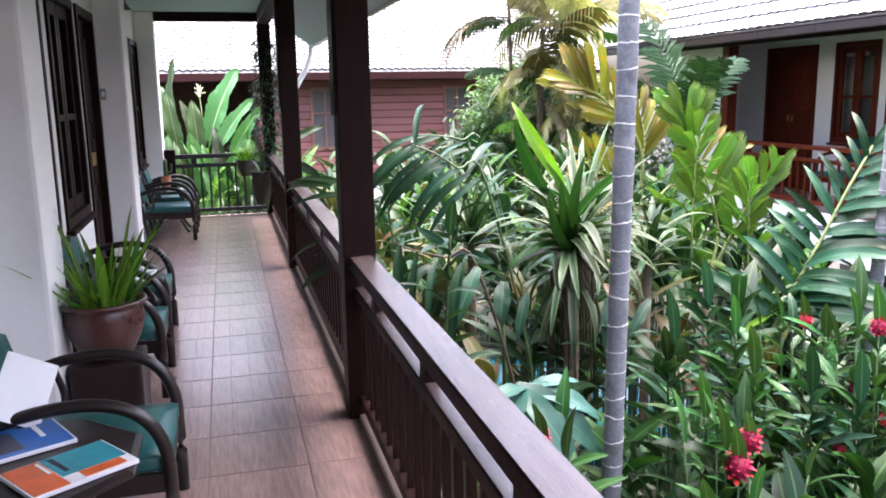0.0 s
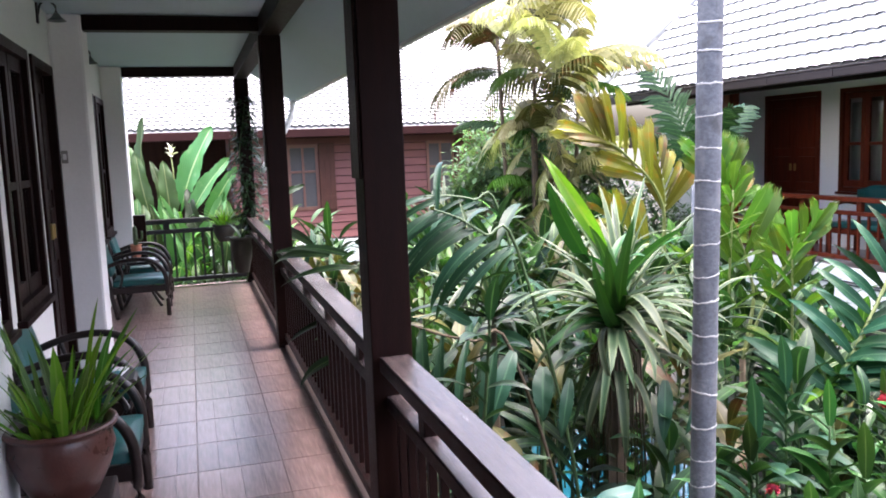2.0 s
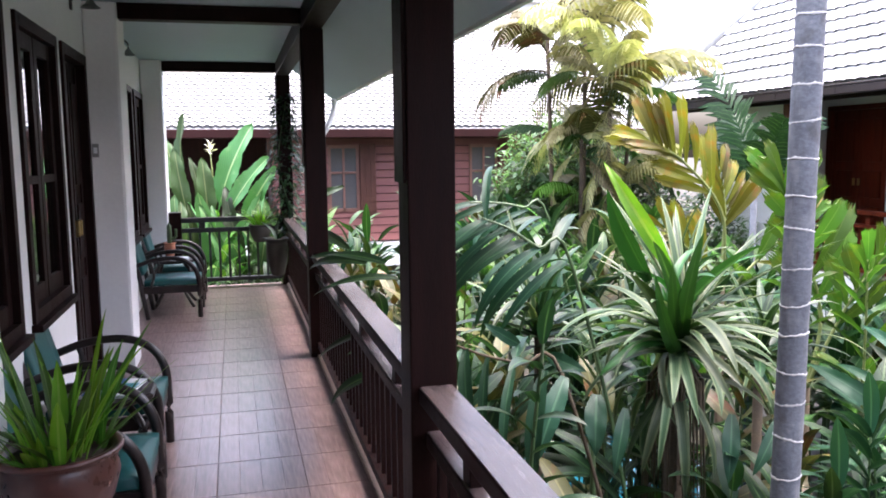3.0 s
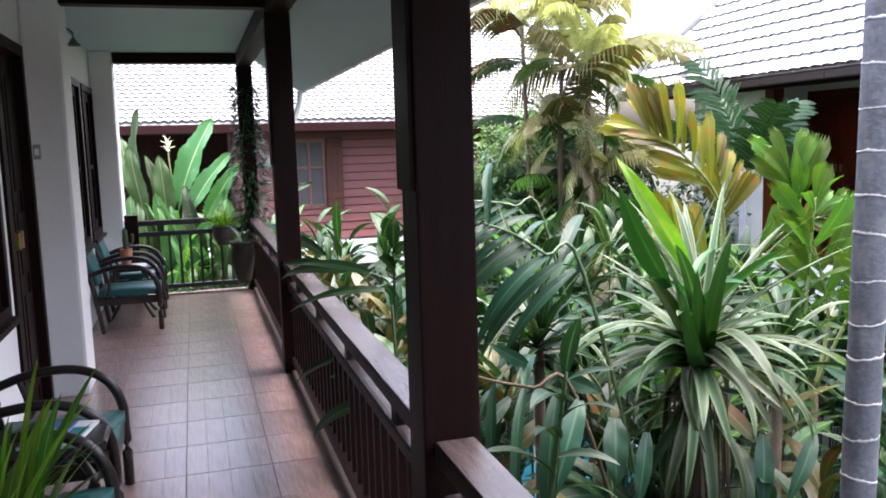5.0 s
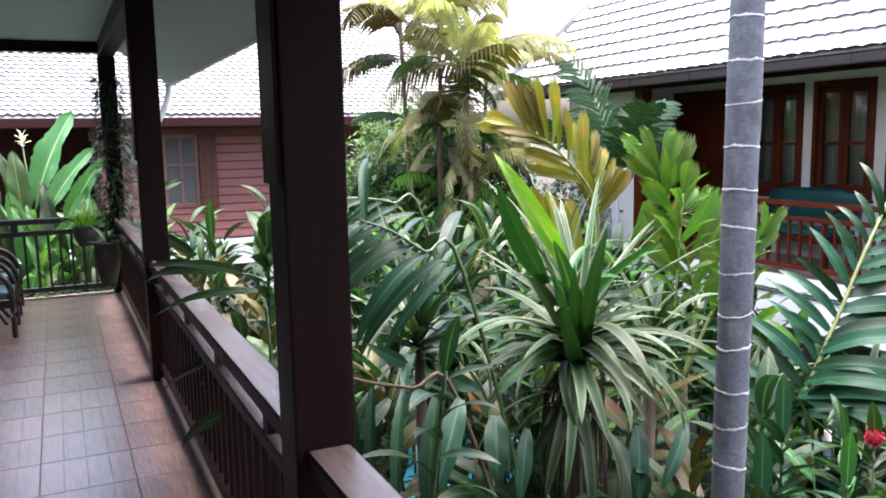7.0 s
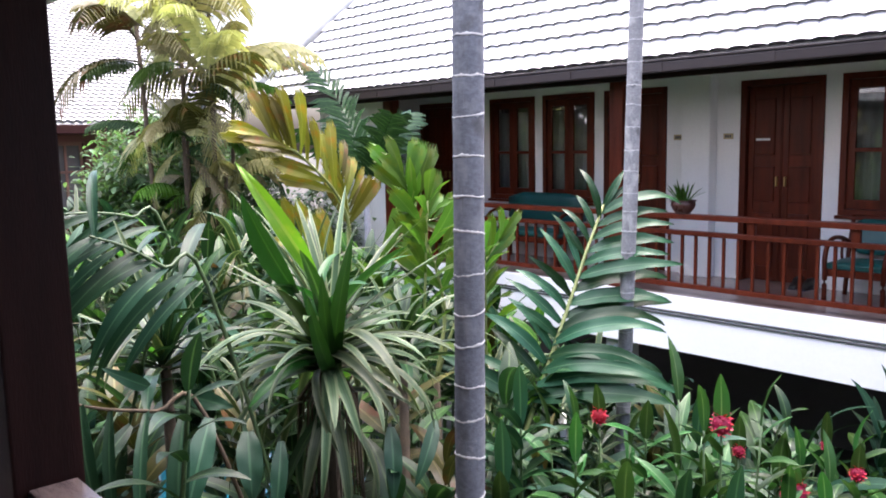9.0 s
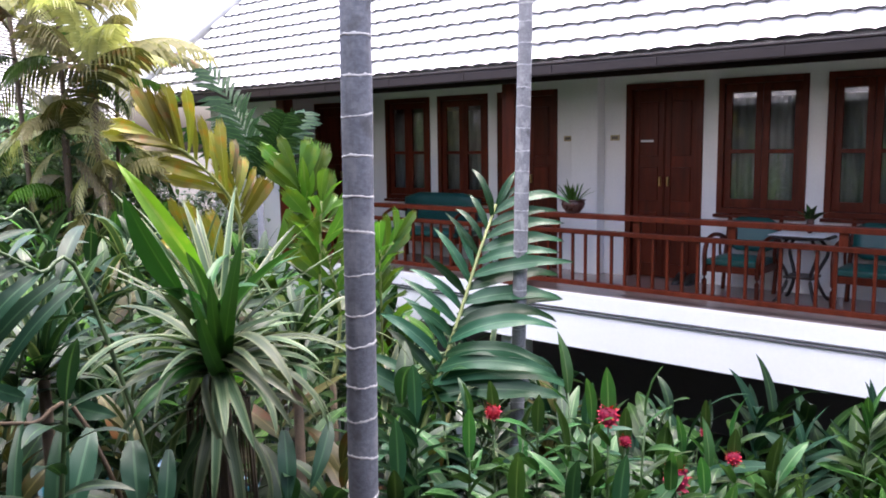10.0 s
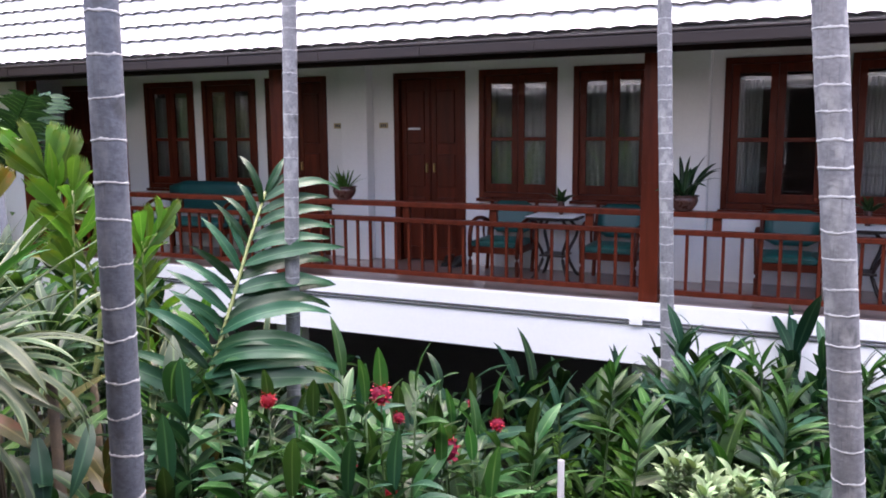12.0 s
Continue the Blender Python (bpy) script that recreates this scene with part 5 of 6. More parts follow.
# broad-leaved ginger canes standing between the flowers
for k, (x, y, z) in enumerate(((2.99, 3.78, 0.20), (2.93, 3.41, 0.14), (3.64, 3.53, 0.02), (3.91, 3.40, -0.03), (4.05, 3.04, -0.18), (2.83, 3.09, 0.02), (3.34, 2.90, -0.14), (3.61, 2.53, -0.22), (4.45, 2.62, -0.29), (2.63, 3.55, 0.07), (2.56, 3.50, -0.01), (2.53, 3.06, -0.17), (3.14, 3.02, -0.10))):
    ginger("ginger_cane", "ginger cane with broad pale-ribbed leaves", (x + 0.12, y + 0.10), (x, y, z), V_BROAD if k % 3 else V_BROAD_BLUE, 9, 300 + k, STEM_DARK, 0.04, "broad-leaved gingers", start=0.70, spread=72, elev=16, scale=(0.8, 1.15), r=0.011)

class Thicket:
    """Leafy canes joined into one mesh."""

    def __init__(self, name, label, material, seed, stem=STEM_DARK):
        self.v, self.f, self.uv, self.bm = [], [], [], bmesh.new()
        self.name, self.label, self.mat, self.stem, self.rnd = name, label, material, stem, random.Random(seed)

    def blade(self, mesh, m):
        k = len(self.v)
        self.v += [tuple(m @ q.co) for q in mesh.vertices]
        self.f += [tuple(k + q for q in p.vertices) for p in mesh.polygons]
        uv = [None] * len(mesh.vertices)
        for lp in mesh.loops:
            uv[lp.vertex_index] = tuple(mesh.uv_layers[0].data[lp.index].uv)
        self.uv += uv

    def stalk(self, x, y, top, blades, n=12, reach=0.9, size=1.0):
        r = self.rnd
        lean = Vector((r.uniform(-0.25, 0.25), r.uniform(-0.25, 0.25), 0))
        base, tip = Vector((x, y, GZ)), Vector((x, y, top)) + lean
        tube(self.bm, [base, base.lerp(tip, 0.6) - lean * 0.3, tip], [0.012, 0.010, 0.005], 5, False)
        turn = r.uniform(0, 180)
        for i in range(n):
            f = i / max(1, n - 1)
            p = tip - Vector((0, 0, reach * (1 - f))) - lean * 0.4 * (1 - f)
            az = turn + (180 if i % 2 else 0) + r.uniform(-35, 35)
            m = Matrix.Translation(p) @ Matrix.Rotation(radians(az), 4, "Z") @ Matrix.Rotation(radians(r.uniform(5, 45) + 35 * f), 4, "X") @ Matrix.Rotation(radians(r.uniform(-30, 30)), 4, "Y") @ Matrix.Scale(size * r.uniform(0.75, 1.2), 4)
            self.blade(r.choice(blades), m)

    def done(self):
        t = thing(self.name, self.label, "undergrowth", kind="stuff")
        me = bpy.data.meshes.new("foliage")
        me.from_pydata(self.v, [], self.f)
        lay = me.uv_layers.new(name="UVMap")
        idx = np.empty(len(me.loops), dtype=np.int32)
        me.loops.foreach_get("vertex_index", idx)
        lay.data.foreach_set("uv", np.array(self.uv, dtype=np.float32)[idx].ravel())
        me.materials.append(self.mat)
        me.shade_smooth()
        ob = new("foliage", me)
        ob.parent = t
        part("stalks", self.bm, self.stem, t)
        return t


def cheap(key, length, width, droop, shape="lance"):
    return variants(key, 6, L_MID, length, width, droop, 10, shape, nv=7, nu=2)


C_LANCE, C_LONG, C_STRAP, C_ROUND = cheap("c_lance", 0.40, 0.12, 52), cheap("c_long", 0.50, 0.10, 60), cheap("c_strap", 0.6, 0.05, 90, "strap"), cheap("c_round", 0.22, 0.10, 45, "lance")

C_SHRUB = cheap("c_shrub", 0.27, 0.075, 30)


def bed_top(x, y):
    """Height of the planting over the garden."""
    if y < 4.2:
        if y < 2.5 and x > 3.2:
            return -0.64 + 0.07 * (x - 3.2)
        return -0.66 - 0.05 * max(0, x - 4.5)
    if x < 2.6 and y > 5.0:
        return -0.08
    return min(0.55, -0.45 + 0.30 * (y - 4.2)) - 0.45 * max(0, x - 4.6)


beds = [Thicket("undergrowth", "dense dark green garden foliage", I_DARK, 1), Thicket("undergrowth", "dense mid-green garden foliage", I_MID, 2), Thicket("undergrowth", "blue-green long-leaved garden foliage", I_BLUE, 3),
        Thicket("undergrowth", "fresh green garden foliage", I_FRESH, 4), Thicket("undergrowth", "cream-edged strap foliage", I_STRIPE, 5), Thicket("undergrowth", "olive and bronze garden foliage", I_OLIVE, 6)]
rn = random.Random(7)
for k in range(640):
    x, y = 1.15 + 5.75 * rn.random(), 0.1 + 12.6 * rn.random()
    if x < 1.55 and y < 9 and rn.random() < 0.5:
        continue
    if y < 2.0 and x < 3.7 and rn.random() < 0.6:
        continue
    if y < 4.6 and rn.random() < 0.38:
        continue
    if 1.4 < x < 3.3 and 3.4 < y < 5.3 and rn.random() < 0.55:
        continue
    if math.hypot(x - 2.9, y - 1.15) < 0.3 or math.hypot(x - 2.09, y - 3.18) < 0.22:
        continue
    z = bed_top(x, y) + rn.uniform(-0.38, 0.2)
    if x < 2.7 and y < 4.4:
        z = -0.85 + 0.18 * (y - 1) + rn.uniform(-0.4, 0.1)
    if y < 4.2:
        w = (3.5, 4, 1, 1.2 if x > 3.6 else 0.6, 0, 0.4)
    elif x < 2.2 and y > 5.5:
        w = (3, 1, 0.5, 0.2, 0.2, 4)
    else:
        w = (3, 3, 1.0, 1.6, 0.9, 0.6)
    b = rn.choices(range(6), w)[0]
    if b == 4 and x < 2.8:
        b = 0
    beds[b].stalk(x, y, z, (C_LANCE + C_LONG, C_LANCE, C_LONG, C_LANCE + C_ROUND, C_STRAP, C_LANCE)[b], 13 if b != 4 else 18, 0.85, 1.1)
# shrubs against the far house, right of the red gingers
for k in range(60):
    x, y = 4.9 + 1.9 * rn.random(), 0.0 + 2.7 * rn.random()
    beds[(1, 3, 2, 1, 3)[k % 5]].stalk(x, y, -0.62 + 0.10 * (x - 4.9) - 0.25 * max(0, y - 1.9) + rn.uniform(-0.25, 0.25), C_SHRUB, 22, 0.55, 1.0)
for k, (x, y, z) in enumerate(((5.05, 2.38, -0.01), (5.23, 1.81, 0.17), (5.27, 1.93, 0.02), (5.06, 1.66, 0.06), (5.09, 1.39, 0.17), (5.05, 1.25, 0.17), (5.01, 1.50, 0.01), (4.93, 2.56, -0.21), (4.98, 1.15, 0.15), (4.90, 1.95, -0.11), (4.75, 1.56, -0.09), (4.67, 1.28, -0.02), (4.69, 2.17, -0.08), (4.87, 0.93, 0.22))):
    beds[2 if k % 2 else 1].stalk(x, y, z, C_SHRUB, 20, 0.42, 1.0)
for k in range(70):
    x, y = -1.6 + 3.6 * rn.random(), 10.9 + 2.6 * rn.random()
    beds[rn.choice((0, 1, 1, 3))].stalk(x, y, 0.15 + rn.uniform(-0.5, 0.35), C_LONG, 14, 1.4, 1.1)
for b in beds:
    b.done()
# pale bract plant
rn = random.Random(77)
V_CREAM = variants("cream", 5, L_CREAM, 0.09, 0.045, 40, 12, "lance", nv=5, nu=2)
for (x, y, z) in ((3.75, 1.66, 0.0), (3.95, 1.45, -0.02)):
    t = thing("cream_bract_plant", "low plant with upright pale cream-green bracts", "plant", pose(x, y, GZ), "cream bract plants")
    for c in range(9):
        dx, dy = rn.gauss(0, 0.10), rn.gauss(0, 0.10)
        top = Vector((dx, dy, z - GZ - rn.uniform(0, 0.14)))
        stem_part(t, [(0, 0, 0), (dx * 0.5, dy * 0.5, 1.5), top], 0.008, 0.005, STEM_DARK)
        for j in range(14):
            add_leaf(t, rn.choice(V_CREAM), top - Vector((0, 0, 0.16 * (1 - j / 14))), j * 137.5, 40 + 30 * j / 14, 0, rn.uniform(0.8, 1.2))

# fine-leaved green tree in the back
V_TINY = variants("tiny", 6, L_MID, 0.13, 0.05, 40, 8, "lance", nv=4, nu=2)
rn = random.Random(131)
for (cx, cy, cz, rad) in ((4.45, 12.1, 0.75, 0.62), (4.35, 11.3, -0.1, 0.7), (4.85, 11.9, 1.0, 0.95), (5.75, 11.7, 0.8, 0.95), (4.5, 11.2, 0.1, 0.9), (5.4, 10.9, 0.0, 0.9), (6.4, 11.0, 0.2, 0.8), (5.15, 12.7, 1.3, 0.85), (5.9, 12.6, 1.1, 0.9)):
    t = thing("garden_tree", "bushy green tree with small leaves", "tree", pose(cx, cy, GZ), "bushy trees")
    stem_part(t, [(0, 0, 0), (0.05, 0, 1.6), (0, 0, cz - GZ)], 0.07, 0.03, BARK, "trunk")
    bm = bmesh.new()
    vv, ff, uvs = [], [], []
    for i in range(85):
        d = Vector((rn.gauss(0, 1), rn.gauss(0, 1), rn.gauss(0, 0.8))).normalized() * rad * rn.uniform(0.4, 1.05)
        tip = Vector((0, 0, cz - GZ)) + d
        for j in range(38):
            m = Matrix.Translation(tip + Vector((rn.gauss(0, 0.13), rn.gauss(0, 0.13), rn.gauss(0, 0.10)))) @ Matrix.Rotation(rn.uniform(0, 6.28), 4, "Z") @ Matrix.Rotation(rn.uniform(-0.6, 0.5), 4, "X") @ Matrix.Scale(rn.uniform(0.75, 1.3), 4)
            me = rn.choice(V_TINY)
            k = len(vv)
            vv += [tuple(m @ v.co) for v in me.vertices]
            ff += [tuple(k + q for q in p.vertices) for p in me.polygons]
            uvs += [(0.5, 0.5)] * len(me.vertices)
        if i % 4 == 0:
            tube(bm, [(0, 0, 1.6 + rn.random()), tuple(tip)], [0.02, 0.006], 5)
    part("limb", bm, BARK, t)
    me = bpy.data.meshes.new("crown")
    me.from_pydata(vv, [], ff)
    lay = me.uv_layers.new(name="UVMap")
    for lp in me.loops:
        lay.data[lp.index].uv = (0.8, 0.6)
    me.materials.append(I_TREE)
    ob = new("crown", me)
    ob.parent = t

V_PETAL = variants("petal", 4, L_WHITE, 0.16, 0.09, 40, 10, "lance", nv=6)
# banana-like clump past the end railing: each leaf from its stalk to its tip
for k, (x, y, pairs) in enumerate(((-0.45, 11.90, (((-0.48, 12.69, 0.58), (-0.45, 12.74, 2.08)), ((-0.39, 12.43, 0.49), (-0.57, 12.50, 1.58)), ((-0.57, 12.96, 0.75), (-0.74, 13.01, 1.75)))), (0.05, 11.90, (((-0.05, 12.65, 0.64), (0.48, 12.50, 1.93)), ((-0.15, 12.24, 0.50), (-0.21, 12.25, 1.47)), ((0.02, 12.29, 0.52), (0.67, 12.04, 1.48)))), (0.45, 12.00, (((0.25, 12.42, 0.46), (0.77, 12.21, 1.35)), ((-0.22, 12.49, 0.59), (-0.39, 12.52, 1.48)), ((1.17, 12.47, 0.81), (1.70, 12.16, 1.05)), ((0.10, 12.81, 0.58), (0.21, 12.72, 1.32)))))):
    t = thing("banana_plant", "banana-like clump with tall pale-ribbed paddle leaves", "plant", pose(x, y, GZ), "banana clump")
    stem_part(t, [(0, 0, 0), (0.02, 0, 1.4), (0, 0, 2.5)], 0.08, 0.045, STEM_DARK, "stalk")
    for i, (b, e) in enumerate(pairs):
        aim_leaf(t, V_PADDLE[(i + 2 * k) % 6], b, e, (-0.25 + 0.7 * ((i * 7 + k) % 5 - 2) / 2, -0.9, 0.3))
    for i in range(6):
        b = (x + rn.uniform(-0.1, 0.1), y + rn.uniform(-0.1, 0.1), rn.uniform(-0.3, 0.2))
        e = (x + rn.uniform(-0.55, 0.55), y + rn.uniform(-0.5, 0.4), rn.uniform(0.55, 1.15))
        aim_leaf(t, V_PADDLE[(i + k) % 6], b, e, (rn.uniform(-0.8, 0.8), -0.7, rn.uniform(0.0, 0.6)))
for k, (x, y, z, n) in enumerate(((-0.2, 11.7, -0.75, 6), (0.45, 11.8, -0.8, 6), (0.1, 12.2, -0.4, 5))):
    rosette("banana_plant", "low banana-like clump behind the end railing", "plant", (x, y, z), V_PADDLE, n, (40, 85), 140 + k, (0.7, 0.95), GZ, 0.06, group="banana clump")
t = thing("white_flower", "white flower head among the banana leaves", "flower", pose(-0.10, 12.48, 1.52))
stem_part(t, [(0.02, 0.3, -1.2), (0.02, 0.2, -0.4), (0, 0, 0)], 0.012, 0.008, STEM)
for k in range(12):
    add_leaf(t, V_PETAL[k % 4], Vector((0, 0, 0.01 * k)), k * 137.5, 20 + 5 * k, 0, 0.7)

# ---- furniture on the near veranda ----


def cushion(x0, x1, y0, y1, z0, z1, puff=0.012):
    bm = box(bmesh.new(), x0, x1, y0, y1, z0, z1)
    bmesh.ops.subdivide_edges(bm, edges=bm.edges[:], cuts=4, use_grid_fill=True)
    cx, cy, cz = (x0 + x1) / 2, (y0 + y1) / 2, (z0 + z1) / 2
    for v in bm.verts:
        fx, fy = (v.co.x - cx) / ((x1 - x0) / 2), (v.co.y - cy) / ((y1 - y0) / 2)
        k = (1 - fx ** 4) * (1 - fy ** 4)
        v.co.z += (puff if v.co.z > cz else -puff * 0.2) * k
        e = max(abs(fx), abs(fy))
        if e > 0.95:
            v.co.z = cz + (v.co.z - cz) * 0.72
    return bm


def armchair(m, wood=CHAIRWOOD, label="dark wooden armchair with bowed arms and teal cushions", group="veranda armchairs"):
    """Faces +x; origin on the floor at the middle of its back."""
    c = thing("armchair", label, "chair", None, group)
    part("seat_cushion", cushion(0.04, 0.53, -0.25, 0.25, 0.335, 0.405), TEAL, c, "teal vinyl seat cushion", True)
    fr = bmesh.new()
    for x0, x1, y0, y1 in ((0.03, 0.52, -0.262, -0.235), (0.03, 0.52, 0.235, 0.262), (0.49, 0.525, -0.235, 0.235), (0.02, 0.05, -0.235, 0.235)):
        box(fr, x0, x1, y0, y1, 0.265, 0.338, 0.004)
    part("seat_frame", fr, wood, c)
    bk = cushion(-0.03, 0.03, -0.23, 0.23, 0.0, 0.37, 0.0)
    b = part("backrest", bk, TEAL, c, "teal vinyl back cushion", True)
    b.matrix_local = pose(0.015, 0, 0.44, 0, -14, 0)
    for y in (-0.25, 0.25):
        part("back_post", tube(bmesh.new(), smooth_points([(0.06, y, 0.0), (0.02, y, 0.28), (0.0, y, 0.45), (-0.10, y, 0.83)]), 0.021, 8), wood, c, "", True)
        part("arm", tube(bmesh.new(), smooth_points([(-0.03, y * 1.04, 0.555), (0.14, y * 1.08, 0.615), (0.32, y * 1.08, 0.625), (0.45, y * 1.06, 0.565), (0.515, y * 1.03, 0.44), (0.525, y, 0.28), (0.525, y, 0.0)]), 0.0225, 10), wood, c, "bowed arm running down into the front leg", True)
        part("arm_brace", tube(bmesh.new(), smooth_points([(0.10, y * 1.04, 0.33), (0.13, y * 1.05, 0.46), (0.10, y * 1.06, 0.60)]), 0.013, 8), wood, c, "", True)
    part("back_rail", tube(bmesh.new(), [(-0.10, -0.25, 0.82), (-0.10, 0.25, 0.82)], 0.018, 8), wood, c, "", True)
    c.matrix_world = m @ Matrix.Diagonal((1, 1, 0.90, 1))
    return c


def side_table(m, wood=CHAIRWOOD, w=0.40, d=0.42, h=0.50, label="low dark wooden side table with curved legs"):
    t = thing("side_table", label, "table", None, "veranda side tables")
    bm = bmesh.new()
    lathe(bm, [(0.01, 0), (w * 0.53, 0.0), (w * 0.56, 0.008), (w * 0.56, 0.022), (w * 0.53, 0.03), (0.01, 0.03)], 8)
    o = part("tabletop", bm, wood, t)
    o.location = (0, 0, h - 0.03)
    o.rotation_euler = (0, 0, radians(22.5))
    for sx in (-1, 1):
        for sy in (-1, 1):
            p = smooth_points([(sx * 0.10, sy * 0.10, h - 0.03), (sx * 0.17, sy * 0.17, h * 0.72), (sx * 0.10, sy * 0.10, h * 0.38), (sx * 0.15, sy * 0.15, 0.06), (sx * 0.19, sy * 0.19, 0.0)])
            part("leg", tube(bmesh.new(), p, 0.016, 8), wood, t, "", True)
    bm = box(bmesh.new(), -0.13, 0.13, -0.13, 0.13, h * 0.36, h * 0.36 + 0.02, 0.004)
    part("shelf", bm, wood, t)
    t.matrix_world = m
    return t


def flower_pot(m, r=0.17, h=0.33, label="round glazed brown clay pot", material=CLAY, group=""):
    t = thing("flower_pot", label, "pot", None, group)
    prof = [(r * 0.55, 0.0), (r * 0.60, 0.01), (r * 0.86, h * 0.38), (r * 0.98, h * 0.66), (r * 0.93, h * 0.86), (r * 0.90, h * 0.90), (r * 1.04, h * 0.93), (r * 1.06, h * 0.98), (r * 1.0, h), (r * 0.88, h * 0.97), (r * 0.85, h * 0.86)]
    part("pot_body", lathe(bmesh.new(), prof, 32), material, t, "", True)
    s = part("soil", lathe(bmesh.new(), [(0.005, 0), (r * 0.86, 0.0), (r * 0.86, 0.01), (0.005, 0.02)], 20), SOIL, t)
    s.location = (0, 0, h * 0.86)
    t.matrix_world = m
    return t


def potted_plant(m, blades, count, seed, label, elev=(55, 88), scale=(0.7, 1.1), rad=0.06, name="potted_plant"):
    rnd = random.Random(seed)
    t = thing(name, label, "plant", m)
    for i in range(count):
        a = i * 137.5
        q = rad * math.sqrt(rnd.random())
        p = Vector((q * math.cos(radians(a)), q * math.sin(radians(a)), 0))
        add_leaf(t, rnd.choice(blades), p, a - 90 + rnd.uniform(-30, 30), rnd.uniform(*elev), rnd.uniform(-30, 30), rnd.uniform(*scale))
    return t


CHAIR_X = -0.675
armchair(pose(-0.545, 2.44, 0))
armchair(pose(CHAIR_X, 4.0, 0))
armchair(pose(CHAIR_X - 0.03, 4.90, 0))
armchair(pose(CHAIR_X, 8.83, 0))
armchair(pose(CHAIR_X, 9.78, 0))
side_table(pose(-0.38, 4.45, 0), h=0.49)
side_table(pose(-0.42, 9.31, 0), h=0.47)
side_table(pose(-0.40, 1.93, 0), w=0.62, h=0.50, label="low dark wooden table strewn with papers")

V_BLADE = variants("potblade", 7, L_LIME, 0.50, 0.022, 22, 14, "strap", nv=9, nu=2)
V_TWIG = variants("pottwig", 6, L_LIME, 0.34, 0.05, 30, 14, "lance", nv=7, nu=2)
V_BLADE2 = variants("potblade_green", 7, L_FRESH, 0.50, 0.046, 22, 12, "lance", nv=8, nu=2)
tagged(block("plant_stand", -0.50, -0.20, 3.25, 3.55, 0.0, 0.345, CHAIRWOOD, None, 0.012), "low dark wooden stool under a plant pot", "stool")
flower_pot(pose(-0.355, 3.40, 0.347), 0.178, 0.27)
potted_plant(pose(-0.355, 3.40, 0.57), V_BLADE * 2 + V_BLADE2 * 2 + V_TWIG * 2, 70, 21, "upright green and yellow-green strap leaves in a clay pot", (40, 88), (0.35, 1.05), 0.13)

# pot and cactus on the far side table
flower_pot(pose(-0.45, 9.31, 0.474), 0.055, 0.16, "slim orange terracotta pot", surface("terracotta", around((0.40, 0.15, 0.08), 0.2), 6, 0.7, 40, 0.2))
t = thing("cactus", "small upright cactus in a terracotta pot", "plant", pose(-0.45, 9.31, 0.60))
part("stem", lathe(bmesh.new(), [(0.005, 0), (0.022, 0.01), (0.026, 0.10), (0.022, 0.2), (0.004, 0.23)], 10), STEM_DARK, t, "", True)
part("arm", tube(bmesh.new(), smooth_points([(0.02, 0, 0.07), (0.06, 0.0, 0.09), (0.065, 0, 0.17)]), 0.013, 8), STEM_DARK, t, "", True)

# papers on the tables
BLUEP = surface("blue_print", around((0.03, 0.13, 0.42), 0.3), 8, 0.35, 30, 0)
ORANGEP = surface("orange_print", around((0.60, 0.12, 0.03), 0.3), 8, 0.35, 30, 0)
TEALP = surface("teal_print", around((0.03, 0.25, 0.30), 0.4), 9, 0.35, 30, 0)
INK = surface("dark_print", around((0.03, 0.03, 0.05), 0.3), 9, 0.4, 30, 0)


def magazine(x, y, z, turn, w, h, patches, label, thick=0.012):
    """A printed booklet lying flat; patches are (x0, x1, y0, y1, material) over its cover."""
    t = thing("magazine", label, "magazine")
    block("page_block", -w / 2, w / 2, -h / 2, h / 2, 0.0, thick, PAPER, t, 0.002)
    for i, (x0, x1, y0, y1, mat) in enumerate(patches):
        block("print", x0 * w - w / 2, x1 * w - w / 2, y0 * h - h / 2, y1 * h - h / 2, thick, thick + 0.0008 + 0.0004 * i, mat, t, 0)
    t.matrix_world = pose(x, y, z, 0, 0, turn)
    return t


magazine(-0.245, 1.835, 0.503, -55, 0.21, 0.29, ((0.02, 0.98, 0.02, 0.35, ORANGEP), (0.02, 0.72, 0.36, 0.98, TEALP), (0.74, 0.95, 0.5, 0.9, ORANGEP), (0.1, 0.6, 0.42, 0.47, INK), (0.1, 0.5, 0.30, 0.33, PAPER)), "orange and teal magazine lying on the table")
magazine(-0.44, 2.06, 0.503, -62, 0.22, 0.30, ((0.02, 0.98, 0.02, 0.98, BLUEP), (0.15, 0.85, 0.2, 0.55, INK), (0.1, 0.6, 0.75, 0.8, PAPER)), "blue magazine lying on the table")
magazine(-0.34, 4.45, 0.493, -12, 0.20, 0.27, ((0.02, 0.62, 0.02, 0.98, BLUEP), (0.66, 0.96, 0.3, 0.7, TEALP), (0.15, 0.5, 0.2, 0.25, PAPER), (0.15, 0.55, 0.6, 0.66, PAPER)), "blue and white magazine on the side table")
magazine(-0.36, 9.22, 0.473, 5, 0.18, 0.24, ((0.1, 0.9, 0.6, 0.9, PAPER),), "white booklet on the far side table")
